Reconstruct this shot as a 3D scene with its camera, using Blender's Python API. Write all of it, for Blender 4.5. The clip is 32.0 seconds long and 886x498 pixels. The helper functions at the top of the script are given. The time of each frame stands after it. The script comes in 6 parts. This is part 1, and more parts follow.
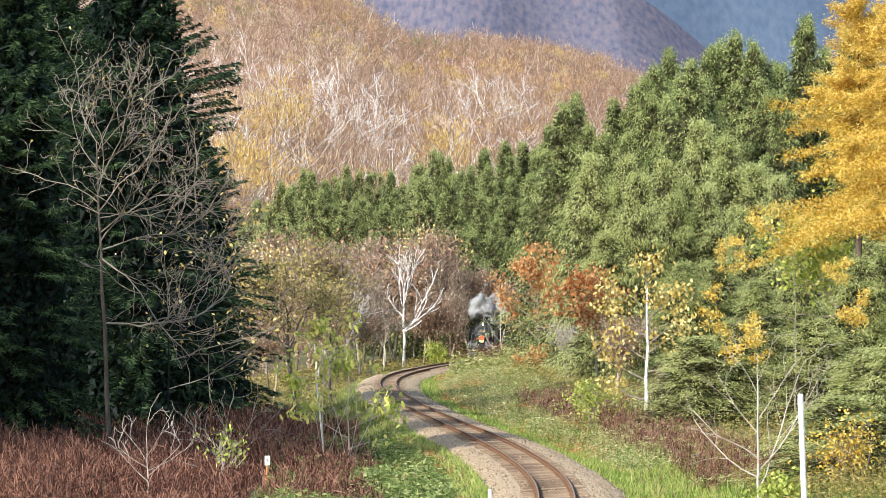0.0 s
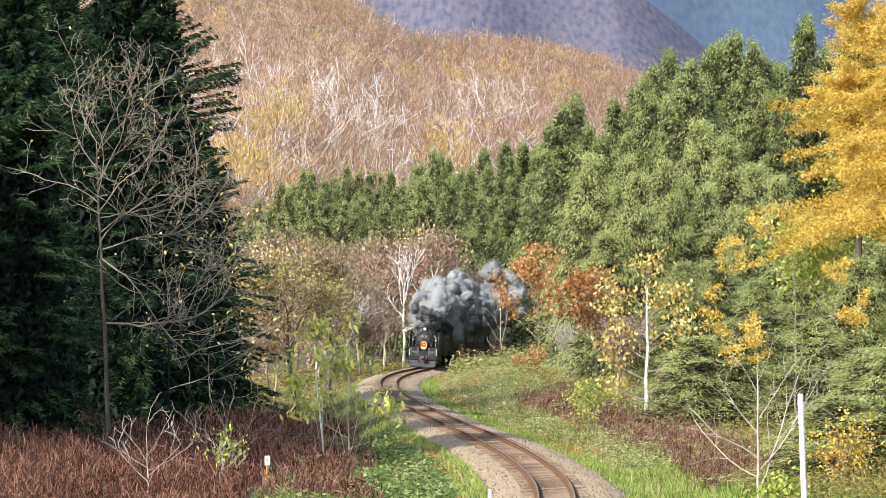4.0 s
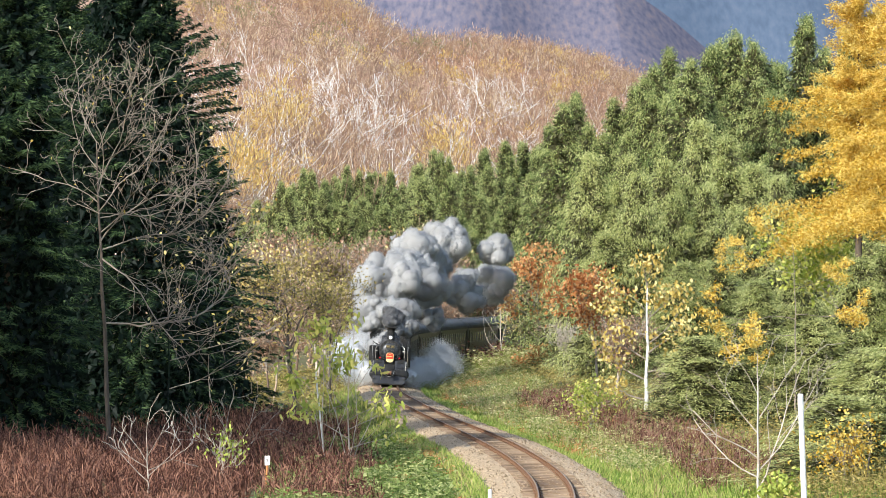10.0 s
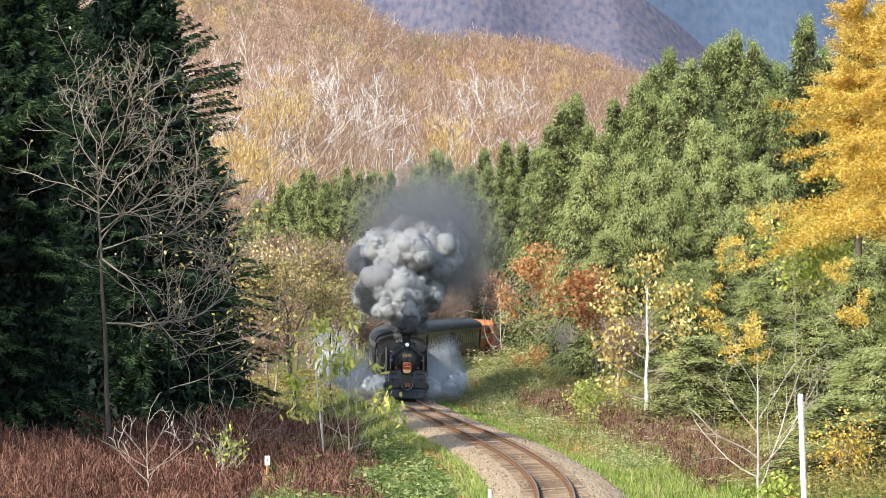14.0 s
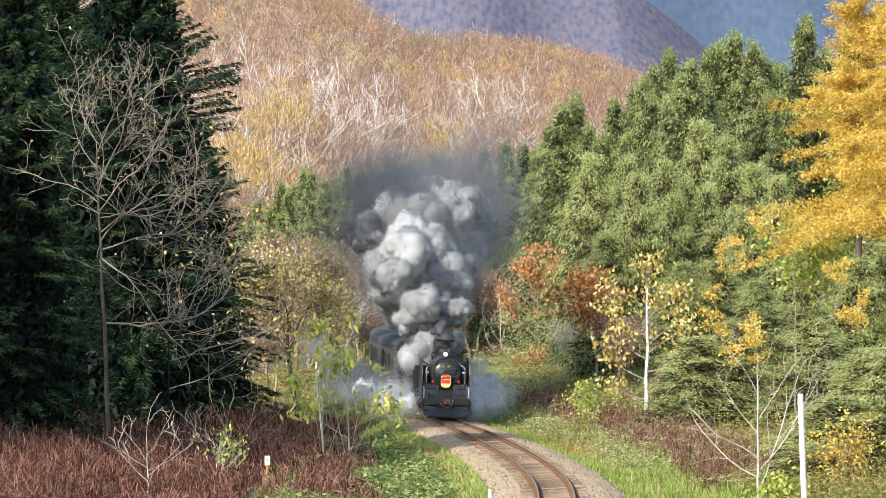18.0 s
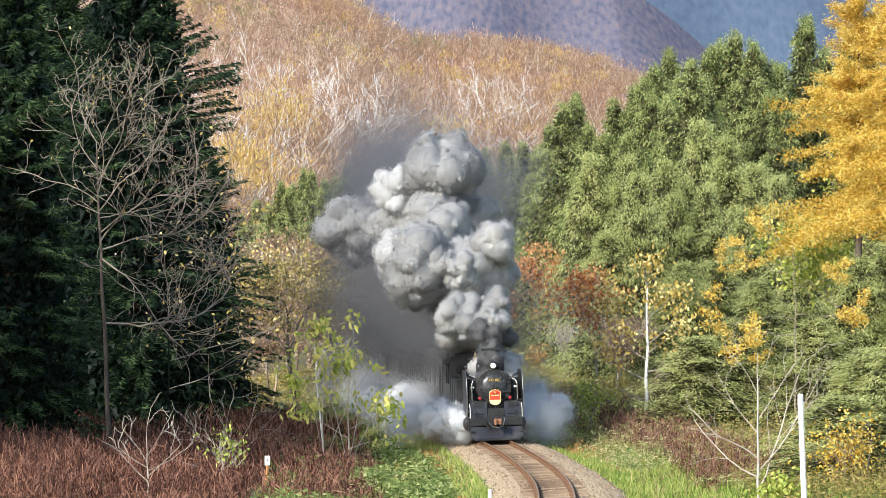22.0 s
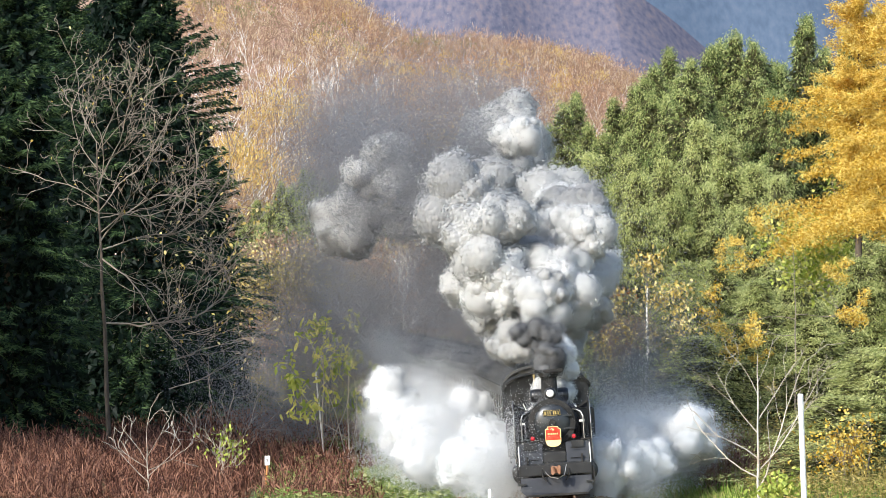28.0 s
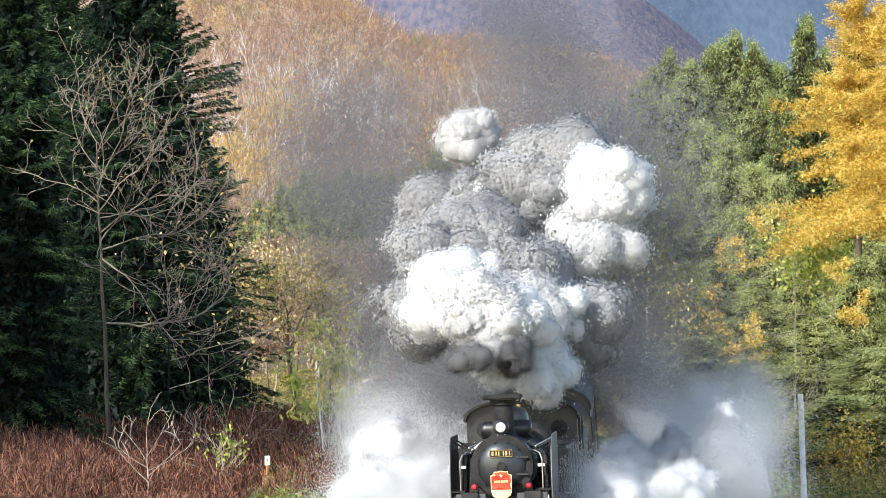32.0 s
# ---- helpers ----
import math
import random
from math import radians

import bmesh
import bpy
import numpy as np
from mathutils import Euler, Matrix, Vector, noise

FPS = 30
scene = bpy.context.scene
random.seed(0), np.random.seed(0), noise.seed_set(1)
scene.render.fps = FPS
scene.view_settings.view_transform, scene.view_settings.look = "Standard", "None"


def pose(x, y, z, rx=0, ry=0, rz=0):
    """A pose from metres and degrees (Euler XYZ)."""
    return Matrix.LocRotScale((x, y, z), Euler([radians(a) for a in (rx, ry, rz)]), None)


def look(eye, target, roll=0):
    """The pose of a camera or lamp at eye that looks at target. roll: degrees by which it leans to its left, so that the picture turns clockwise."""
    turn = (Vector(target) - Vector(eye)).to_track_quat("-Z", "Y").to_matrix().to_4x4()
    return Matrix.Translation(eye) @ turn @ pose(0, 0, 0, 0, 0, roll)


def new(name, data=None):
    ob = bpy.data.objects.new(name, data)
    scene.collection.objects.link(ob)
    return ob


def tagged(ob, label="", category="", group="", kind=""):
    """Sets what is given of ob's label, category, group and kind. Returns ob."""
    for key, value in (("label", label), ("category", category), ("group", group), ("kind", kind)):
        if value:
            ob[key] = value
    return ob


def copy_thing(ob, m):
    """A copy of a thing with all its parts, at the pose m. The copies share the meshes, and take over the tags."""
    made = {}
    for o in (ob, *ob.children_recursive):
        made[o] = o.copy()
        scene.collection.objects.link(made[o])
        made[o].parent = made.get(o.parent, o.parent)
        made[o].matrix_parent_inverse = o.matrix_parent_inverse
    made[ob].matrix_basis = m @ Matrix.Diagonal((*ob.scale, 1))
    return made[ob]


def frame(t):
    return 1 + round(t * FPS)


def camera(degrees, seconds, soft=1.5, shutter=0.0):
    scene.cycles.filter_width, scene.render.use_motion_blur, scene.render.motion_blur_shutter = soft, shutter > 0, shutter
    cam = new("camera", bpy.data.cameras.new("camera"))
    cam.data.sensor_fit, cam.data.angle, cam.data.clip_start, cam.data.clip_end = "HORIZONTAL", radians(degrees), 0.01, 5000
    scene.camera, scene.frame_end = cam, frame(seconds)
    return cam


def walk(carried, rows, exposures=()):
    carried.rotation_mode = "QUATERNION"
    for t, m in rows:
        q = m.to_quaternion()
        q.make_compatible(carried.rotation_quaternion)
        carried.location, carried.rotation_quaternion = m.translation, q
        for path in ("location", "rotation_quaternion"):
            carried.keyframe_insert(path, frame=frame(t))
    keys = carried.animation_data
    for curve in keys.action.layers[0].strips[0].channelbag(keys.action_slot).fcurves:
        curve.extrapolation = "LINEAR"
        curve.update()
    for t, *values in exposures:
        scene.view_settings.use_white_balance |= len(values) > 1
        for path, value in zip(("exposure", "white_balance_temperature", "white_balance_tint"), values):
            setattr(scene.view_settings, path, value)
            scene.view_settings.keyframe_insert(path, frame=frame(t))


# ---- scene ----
cam = camera(14.42, 32.0, soft=0.6)
EYE = (0.0, 0.0, 6.5)
PITCH = 90.0 + 0.665
walk(cam, [(0.0, pose(*EYE, PITCH, 0, 0)), (32.0, pose(*EYE, PITCH, 0, 0))], exposures=[(0.0, 0.78), (32.0, 0.78)])

# ---- daylight ----
SUN_EL, SUN_TO = 31.0, Vector((-0.62, -0.78))
world = bpy.data.worlds.new("world")
scene.world = world
world.use_nodes = True
sky = world.node_tree.nodes.new("ShaderNodeTexSky")
sky.sky_type, sky.sun_disc = "NISHITA", False
sky.sun_elevation, sky.sun_rotation = radians(SUN_EL), math.atan2(SUN_TO.x, SUN_TO.y)
world.node_tree.links.new(sky.outputs[0], world.node_tree.nodes["Background"].inputs[0])
world.node_tree.nodes["Background"].inputs[1].default_value = 0.19
sun = new("sun", bpy.data.lights.new("sun", "SUN"))
sun.data.energy, sun.data.angle, sun.data.color = 4.0, radians(0.53), (0.975, 0.965, 0.915)
SUN_DIR = Vector((SUN_TO.x * math.cos(radians(SUN_EL)), SUN_TO.y * math.cos(radians(SUN_EL)), math.sin(radians(SUN_EL))))
sun.matrix_world = look(SUN_DIR * 100, (0, 0, 0))


# ---- materials ----
def shader(name, colours, scale=1.0, rough=0.8, metal=0.0, bump=0.0, bump_scale=8.0, island=0.0, per_object=0.0, through_light=0.0,
           clear=0.0, stretch=(1, 1, 1), glow=0.0, spec=0.3, detail=5.0, coat=0.0):
    """Noise-varied surface; colours from dark to light; island and per_object shift the mix piece by piece."""
    m = bpy.data.materials.new(name)
    m.use_nodes = True
    n, l = m.node_tree.nodes, m.node_tree.links
    bsdf, out = n["Principled BSDF"], n["Material Output"]
    co = n.new("ShaderNodeTexCoord")
    mp = n.new("ShaderNodeMapping")
    mp.inputs["Scale"].default_value = stretch
    l.new(co.outputs["Object"], mp.inputs[0])
    tex = n.new("ShaderNodeTexNoise")
    tex.inputs["Scale"].default_value, tex.inputs["Detail"].default_value = scale, detail
    l.new(mp.outputs[0], tex.inputs["Vector"])
    value = tex.outputs[0]
    for amount, node, socket in ((island, "ShaderNodeNewGeometry", "Random Per Island"), (per_object, "ShaderNodeObjectInfo", "Random")):
        if amount:
            src = n.new(node)
            mul = n.new("ShaderNodeMath")
            mul.operation = "MULTIPLY_ADD"
            mul.inputs[1].default_value, mul.inputs[2].default_value = amount, -amount / 2
            l.new(src.outputs[socket], mul.inputs[0])
            add = n.new("ShaderNodeMath")
            add.operation = "ADD"
            l.new(value, add.inputs[0])
            l.new(mul.outputs[0], add.inputs[1])
            value = add.outputs[0]
    ramp = n.new("ShaderNodeValToRGB")
    els = ramp.color_ramp.elements
    lo, hi = 0.3, 0.7
    els[0].position, els[0].color = lo, (*colours[0], 1)
    els[1].position, els[1].color = hi, (*colours[-1], 1)
    for i, c in enumerate(colours[1:-1]):
        e = els.new(lo + (hi - lo) * (i + 1) / (len(colours) - 1))
        e.color = (*c, 1)
    l.new(value, ramp.inputs[0])
    l.new(ramp.outputs[0], bsdf.inputs["Base Color"])
    bsdf.inputs["Roughness"].default_value, bsdf.inputs["Metallic"].default_value = rough, metal
    bsdf.inputs["Specular IOR Level"].default_value = spec
    bsdf.inputs["Coat Weight"].default_value = coat
    if glow:
        l.new(ramp.outputs[0], bsdf.inputs["Emission Color"])
        bsdf.inputs["Emission Strength"].default_value = glow
    if bump:
        t2 = n.new("ShaderNodeTexNoise")
        t2.inputs["Scale"].default_value, t2.inputs["Detail"].default_value = bump_scale, 6.0
        l.new(mp.outputs[0], t2.inputs["Vector"])
        b = n.new("ShaderNodeBump")
        b.inputs["Strength"].default_value = bump
        l.new(t2.outputs[0], b.inputs["Height"])
        l.new(b.outputs[0], bsdf.inputs["Normal"])
    last = bsdf.outputs[0]
    if through_light:
        tr = n.new("ShaderNodeBsdfTranslucent")
        l.new(ramp.outputs[0], tr.inputs[0])
        mix = n.new("ShaderNodeMixShader")
        mix.inputs[0].default_value = through_light
        l.new(last, mix.inputs[1])
        l.new(tr.outputs[0], mix.inputs[2])
        last = mix.outputs[0]
    if clear:
        tp = n.new("ShaderNodeBsdfTransparent")
        mix = n.new("ShaderNodeMixShader")
        mix.inputs[0].default_value = clear
        l.new(last, mix.inputs[1])
        l.new(tp.outputs[0], mix.inputs[2])
        last = mix.outputs[0]
    l.new(last, out.inputs["Surface"])
    return m


def leafy(name, colours, scale=0.5, island=0.5, per_object=0.25, rough=0.6):
    return shader(name, colours, scale, rough, island=island, per_object=per_object, through_light=0.42, spec=0.25)


M = {
    "earth": shader("earth", [(0.06, 0.05, 0.025), (0.13, 0.11, 0.05), (0.13, 0.16, 0.05)], 0.25, 0.95, bump=0.5, bump_scale=3),
    "litter": shader("litter", [(0.22, 0.13, 0.085), (0.38, 0.22, 0.15), (0.46, 0.32, 0.2)], 0.05, 0.95, bump=0.4, bump_scale=1.5),
    "ballast": shader("ballast", [(0.10, 0.07, 0.04), (0.38, 0.27, 0.155), (0.60, 0.46, 0.305)], 11.0, 0.95, bump=0.9, bump_scale=22, detail=8),
    "stone": shader("stone", [(0.16, 0.115, 0.07), (0.30, 0.22, 0.14), (0.40, 0.30, 0.2)], 3.0, 0.95, island=0.6, bump=0.3, bump_scale=30),
    "rail": shader("rail", [(0.10, 0.045, 0.02), (0.22, 0.11, 0.055)], 4.0, 0.75, 0.1, bump=0.2, bump_scale=40),
    "rail_top": shader("rail_top", [(0.20, 0.12, 0.065), (0.33, 0.22, 0.13)], 3.0, 0.6, 0.25),
    "sleeper": shader("sleeper", [(0.09, 0.06, 0.038), (0.19, 0.13, 0.082), (0.28, 0.2, 0.13)], 2.5, 0.9, per_object=0.3, bump=0.5, bump_scale=12, stretch=(0.3, 4, 4)),
    "bark": shader("bark", [(0.05, 0.04, 0.03), (0.14, 0.11, 0.085)], 2.0, 0.95, bump=0.6, bump_scale=9, stretch=(3, 3, 0.6)),
    "grey_bark": shader("grey_bark", [(0.16, 0.13, 0.10), (0.38, 0.32, 0.255)], 0.7, 0.9, bump=0.4, bump_scale=10),
    "birch_bark": shader("birch_bark", [(0.22, 0.2, 0.18), (0.70, 0.67, 0.63), (0.78, 0.76, 0.73)], 1.2, 0.75, bump=0.2, bump_scale=8, stretch=(1, 1, 2.5)),
    "pale_twig": shader("pale_twig", [(0.30, 0.25, 0.20), (0.52, 0.46, 0.38)], 1.0, 0.85, island=0.3),
    "brown_twig": shader("brown_twig", [(0.13, 0.09, 0.065), (0.27, 0.19, 0.135), (0.40, 0.31, 0.22)], 0.2, 0.9, island=0.7, per_object=0.4),
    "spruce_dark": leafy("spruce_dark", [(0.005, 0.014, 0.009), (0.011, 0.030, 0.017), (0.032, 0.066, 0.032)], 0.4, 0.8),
    "spruce": leafy("spruce", [(0.12, 0.165, 0.05), (0.28, 0.33, 0.11), (0.47, 0.50, 0.2)], 0.25, 1.0, 0.25),
    "fir_light": leafy("fir_light", [(0.21, 0.245, 0.075), (0.41, 0.44, 0.155), (0.58, 0.59, 0.25)], 0.3, 0.9, 0.25),
    "larch": leafy("larch", [(0.42, 0.25, 0.025), (0.69, 0.46, 0.07), (0.80, 0.61, 0.17)], 0.35, 0.7),
    "yellow_leaf": leafy("yellow_leaf", [(0.44, 0.31, 0.075), (0.70, 0.54, 0.16), (0.80, 0.68, 0.31)], 0.5, 0.7),
    "orange_leaf": leafy("orange_leaf", [(0.34, 0.12, 0.04), (0.58, 0.26, 0.09), (0.68, 0.42, 0.18)], 0.5, 0.7),
    "lime_leaf": leafy("lime_leaf", [(0.24, 0.30, 0.05), (0.48, 0.52, 0.11), (0.66, 0.60, 0.18)], 0.6, 0.6),
    "olive_leaf": leafy("olive_leaf", [(0.17, 0.14, 0.04), (0.31, 0.26, 0.075), (0.45, 0.35, 0.12)], 0.4, 0.7),
    "pale_leaf": leafy("pale_leaf", [(0.24, 0.27, 0.07), (0.44, 0.44, 0.15), (0.62, 0.57, 0.30)], 0.35, 0.7),
    "sasa": leafy("sasa", [(0.12, 0.17, 0.04), (0.25, 0.32, 0.09), (0.46, 0.47, 0.2)], 0.35, 0.6),
    "grass": leafy("grass", [(0.12, 0.19, 0.03), (0.25, 0.36, 0.06), (0.44, 0.45, 0.13)], 0.35, 0.7),
    "straw": leafy("straw", [(0.20, 0.14, 0.06), (0.40, 0.31, 0.14), (0.54, 0.45, 0.22)], 0.4, 0.7),
    "weed_red": leafy("weed_red", [(0.065, 0.026, 0.017), (0.20, 0.083, 0.055), (0.38, 0.195, 0.13)], 0.22, 0.9),
    "weed_brown": leafy("weed_brown", [(0.09, 0.035, 0.024), (0.24, 0.105, 0.07), (0.38, 0.22, 0.15)], 0.3, 0.8),
    # dark olive with the shade between the spruce branches painted in
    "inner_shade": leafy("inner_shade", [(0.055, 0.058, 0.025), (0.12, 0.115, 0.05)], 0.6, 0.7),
    # near-black green that stands in for shade: fir hearts and one trunk
    "deep_shade": leafy("deep_shade", [(0.004, 0.010, 0.007), (0.010, 0.024, 0.014)], 0.6, 0.6),
    "hill_trunk": shader("hill_trunk", [(0.16, 0.095, 0.065), (0.28, 0.18, 0.12)], 0.1, 0.9, island=0.5),
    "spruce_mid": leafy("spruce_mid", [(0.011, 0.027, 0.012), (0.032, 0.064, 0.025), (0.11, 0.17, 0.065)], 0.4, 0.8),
    "hill_twig": leafy("hill_twig", [(0.27, 0.17, 0.11), (0.45, 0.305, 0.195), (0.62, 0.48, 0.32)], 0.012, 0.9),
    "hill_rust": leafy("hill_rust", [(0.28, 0.15, 0.09), (0.40, 0.235, 0.145), (0.56, 0.38, 0.25)], 0.012, 0.9),
    "hill_gold": leafy("hill_gold", [(0.40, 0.25, 0.08), (0.58, 0.39, 0.12), (0.62, 0.47, 0.19)], 0.03, 0.5),
    "hill_green": leafy("hill_green", [(0.13, 0.13, 0.05), (0.22, 0.21, 0.09), (0.27, 0.26, 0.12)], 0.03, 0.5),
    # distance haze is painted into the ridges' purple and blue and their glow
    "haze_ridge": shader("haze_ridge", [(0.07, 0.075, 0.11), (0.11, 0.105, 0.135), (0.15, 0.125, 0.14)], 0.22, 1.0, glow=0.2, detail=12, spec=0.0, stretch=(1, 0.3, 0.3)),
    "haze_ridge_blue": shader("haze_ridge_blue", [(0.05, 0.07, 0.104), (0.06, 0.083, 0.12), (0.073, 0.093, 0.13)], 0.12, 1.0, glow=0.42, detail=8, spec=0.0, stretch=(1, 0.3, 0.4)),
    "white_paint": shader("white_paint", [(0.40, 0.39, 0.37), (0.66, 0.65, 0.62), (0.74, 0.73, 0.70)], 4, 0.6, bump=0.2, bump_scale=12),
    "orange_paint": shader("orange_paint", [(0.45, 0.16, 0.05), (0.60, 0.24, 0.08)], 5, 0.6),
}


# ---- mesh helpers ----
def raw_mesh(name, verts, faces):
    """A mesh from arrays: verts (n,3); faces: a list of (m,k) index arrays."""
    me = bpy.data.meshes.new(name)
    verts = np.ascontiguousarray(verts, dtype=np.float32)
    faces = [np.asarray(f, dtype=np.int32) for f in faces if len(f)]
    me.vertices.add(len(verts))
    me.vertices.foreach_set("co", verts.ravel())
    loops = np.concatenate([f.ravel() for f in faces])
    sizes = np.concatenate([np.full(len(f), f.shape[1], dtype=np.int32) for f in faces])
    starts = np.concatenate([[0], np.cumsum(sizes)[:-1]]).astype(np.int32)
    me.loops.add(len(loops))
    me.loops.foreach_set("vertex_index", loops)
    me.polygons.add(len(sizes))
    me.polygons.foreach_set("loop_start", starts)
    me.polygons.foreach_set("loop_total", sizes)
    me.update(calc_edges=True)
    return me


def mesh_part(name, me, material, parent=None, label="", smooth=False):
    if not me.materials:
        me.materials.append(material)
    if smooth:
        me.polygons.foreach_set("use_smooth", np.ones(len(me.polygons), dtype=bool))
    ob = new(name, me)
    if parent:
        ob.parent = parent
    return tagged(ob, label)


def part(name, bm, material, parent=None, label="", smooth=False):
    """Links a bmesh as one mesh object under a thing."""
    me = bpy.data.meshes.new(name)
    bm.to_mesh(me)
    bm.free()
    return mesh_part(name, me, material, parent, label, smooth)


def unit(v):
    return v / np.maximum(np.linalg.norm(v, axis=-1, keepdims=True), 1e-9)


class Cloud:
    """Collects quads and tubes in arrays."""

    def __init__(self):
        self.v, self.f, self.n = [], [], 0

    def add(self, v, f):
        self.v.append(v)
        self.f.append(np.asarray(f, dtype=np.int64) + self.n)
        self.n += len(v)

    def blades(self, base, way, width, rng, taper=0.35):
        """A flat blade at each base, along way (with its length), width wide; it narrows to its end."""
        k = len(base)
        side = unit(np.cross(way, rng.normal(size=(k, 3)))) * (np.asarray(width).reshape(-1, 1) / 2)
        v = np.stack([base - side * 0.6, base + side * 0.6, base + way * 0.55 + side, base + way + side * taper, base + way - side * taper, base + way * 0.55 - side], axis=1)
        i = np.arange(k)[:, None] * 6
        self.add(v.reshape(-1, 3), i + np.array([[0, 1, 2, 3, 4, 5]]))

    def darts(self, base, way, width, rng):
        """Pointed sprays, one triangle each."""
        k = len(base)
        side = unit(np.cross(way, rng.normal(size=(k, 3)))) * (np.asarray(width).reshape(-1, 1) / 2)
        v = np.stack([base - side + way * 0.15, base + side * 0.7, base + way], axis=1)
        self.add(v.reshape(-1, 3), np.arange(k)[:, None] * 3 + np.array([[0, 1, 2]]))

    def quads(self, base, way, width, rng, taper=0.6):
        k = len(base)
        side = unit(np.cross(way, rng.normal(size=(k, 3)))) * (np.asarray(width).reshape(-1, 1) / 2)
        v = np.stack([base - side, base + side, base + way + side * taper, base + way - side * taper], axis=1)
        i = np.arange(k)[:, None] * 4
        self.add(v.reshape(-1, 3), i + np.array([[0, 1, 2, 3]]))

    def tubes(self, p0, p1, r0, r1, sides=4):
        """Tapered prisms from p0 to p1."""
        p0, p1 = np.asarray(p0, float), np.asarray(p1, float)
        k = len(p0)
        way = unit(p1 - p0)
        ref = np.where(np.abs(way[:, 2:3]) > 0.9, np.array([[1.0, 0, 0]]), np.array([[0, 0, 1.0]]))
        a = unit(np.cross(way, ref))
        b = np.cross(way, a)
        ang = np.arange(sides) * 2 * np.pi / sides
        ring = a[:, None, :] * np.cos(ang)[None, :, None] + b[:, None, :] * np.sin(ang)[None, :, None]
        r0, r1 = np.asarray(r0, float).reshape(-1, 1, 1), np.asarray(r1, float).reshape(-1, 1, 1)
        v = np.concatenate([p0[:, None, :] + ring * r0, p1[:, None, :] + ring * r1], axis=1)
        j = np.arange(sides)
        quad = np.stack([j, (j + 1) % sides, sides + (j + 1) % sides, sides + j], axis=1)
        f = (np.arange(k)[:, None, None] * 2 * sides + quad[None]).reshape(-1, 4)
        self.add(v.reshape(-1, 3), f)

    def mesh(self, name):
        sizes = {}
        for f in self.f:
            sizes.setdefault(f.shape[1], []).append(f)
        return raw_mesh(name, np.concatenate(self.v), [np.concatenate(x) for x in sizes.values()])


# ---- the railway's line: y away from the bridge, x across it ----
LINE = [(35.0, -6.6), (59.0, -2.2), (72.0, 0.15), (84.0, 1.55), (97.0, 2.92), (110.0, 3.6), (120.0, 3.72), (132.0, 3.38), (150.5, 2.33), (169.0, 0.80),
        (190.0, -0.95), (206.0, -2.05), (224.0, -3.15), (240.0, -3.75), (255.0, -3.9), (273.0, -3.3), (288.0, -2.0), (303.0, -0.3), (327.0, 3.3),
        (352.0, 8.4), (377.0, 15.2), (402.0, 23.6), (430.0, 35.0), (470.0, 54.0), (510.0, 76.0)]
_y = np.array([p[0] for p in LINE])
_x = np.array([p[1] for p in LINE])


def _smooth_line():
    """A smooth dense line through LINE: natural cubic spline, lightly averaged."""
    n = len(_y)
    h = np.diff(_y)
    a = np.zeros((n, n))
    r = np.zeros(n)
    a[0, 0] = a[-1, -1] = 1
    for i in range(1, n - 1):
        a[i, i - 1], a[i, i], a[i, i + 1] = h[i - 1], 2 * (h[i - 1] + h[i]), h[i]
        r[i] = 6 * ((_x[i + 1] - _x[i]) / h[i] - (_x[i] - _x[i - 1]) / h[i - 1])
    m = np.linalg.solve(a, r)
    yy = np.arange(35.0, 510.0, 0.5)
    k = np.clip(np.searchsorted(_y, yy, side="right") - 1, 0, n - 2)
    t0, t1 = _y[k + 1] - yy, yy - _y[k]
    xx = (m[k] * t0 ** 3 + m[k + 1] * t1 ** 3) / (6 * h[k]) + (_x[k] / h[k] - m[k] * h[k] / 6) * t0 + (_x[k + 1] / h[k] - m[k + 1] * h[k] / 6) * t1
    for _ in range(3):
        w = 9
        pad = np.concatenate([2 * xx[0] - xx[w:0:-1], xx, 2 * xx[-1] - xx[-2:-w - 2:-1]])
        xx = np.convolve(pad, np.ones(2 * w + 1) / (2 * w + 1), "valid")
    return xx, yy


LX, LY = _smooth_line()
LS = np.concatenate([[0], np.cumsum(np.hypot(np.diff(LX), np.diff(LY)))])


def line_at(s):
    """Point and unit direction (away from the bridge) at s metres along the line."""
    x, y = np.interp(s, LS, LX), np.interp(s, LS, LY)
    x2, y2 = np.interp(s + 0.5, LS, LX), np.interp(s + 0.5, LS, LY)
    d = math.hypot(x2 - x, y2 - y)
    return float(x), float(y), (x2 - x) / d, (y2 - y) / d


BEND = np.gradient(np.gradient(LX, LY), LY)


def cant(s):
    """The track's tilt in degrees on its curves, about the line; above 0 leans to +x."""
    return float(4.3 * np.tanh(np.interp(s, LS, BEND) / 0.0026))


def line_x(y):
    return np.interp(y, LY, LX)


def smoothstep(a, b, v):
    t = np.clip((v - a) / (b - a), 0, 1)
    return t * t * (3 - 2 * t)


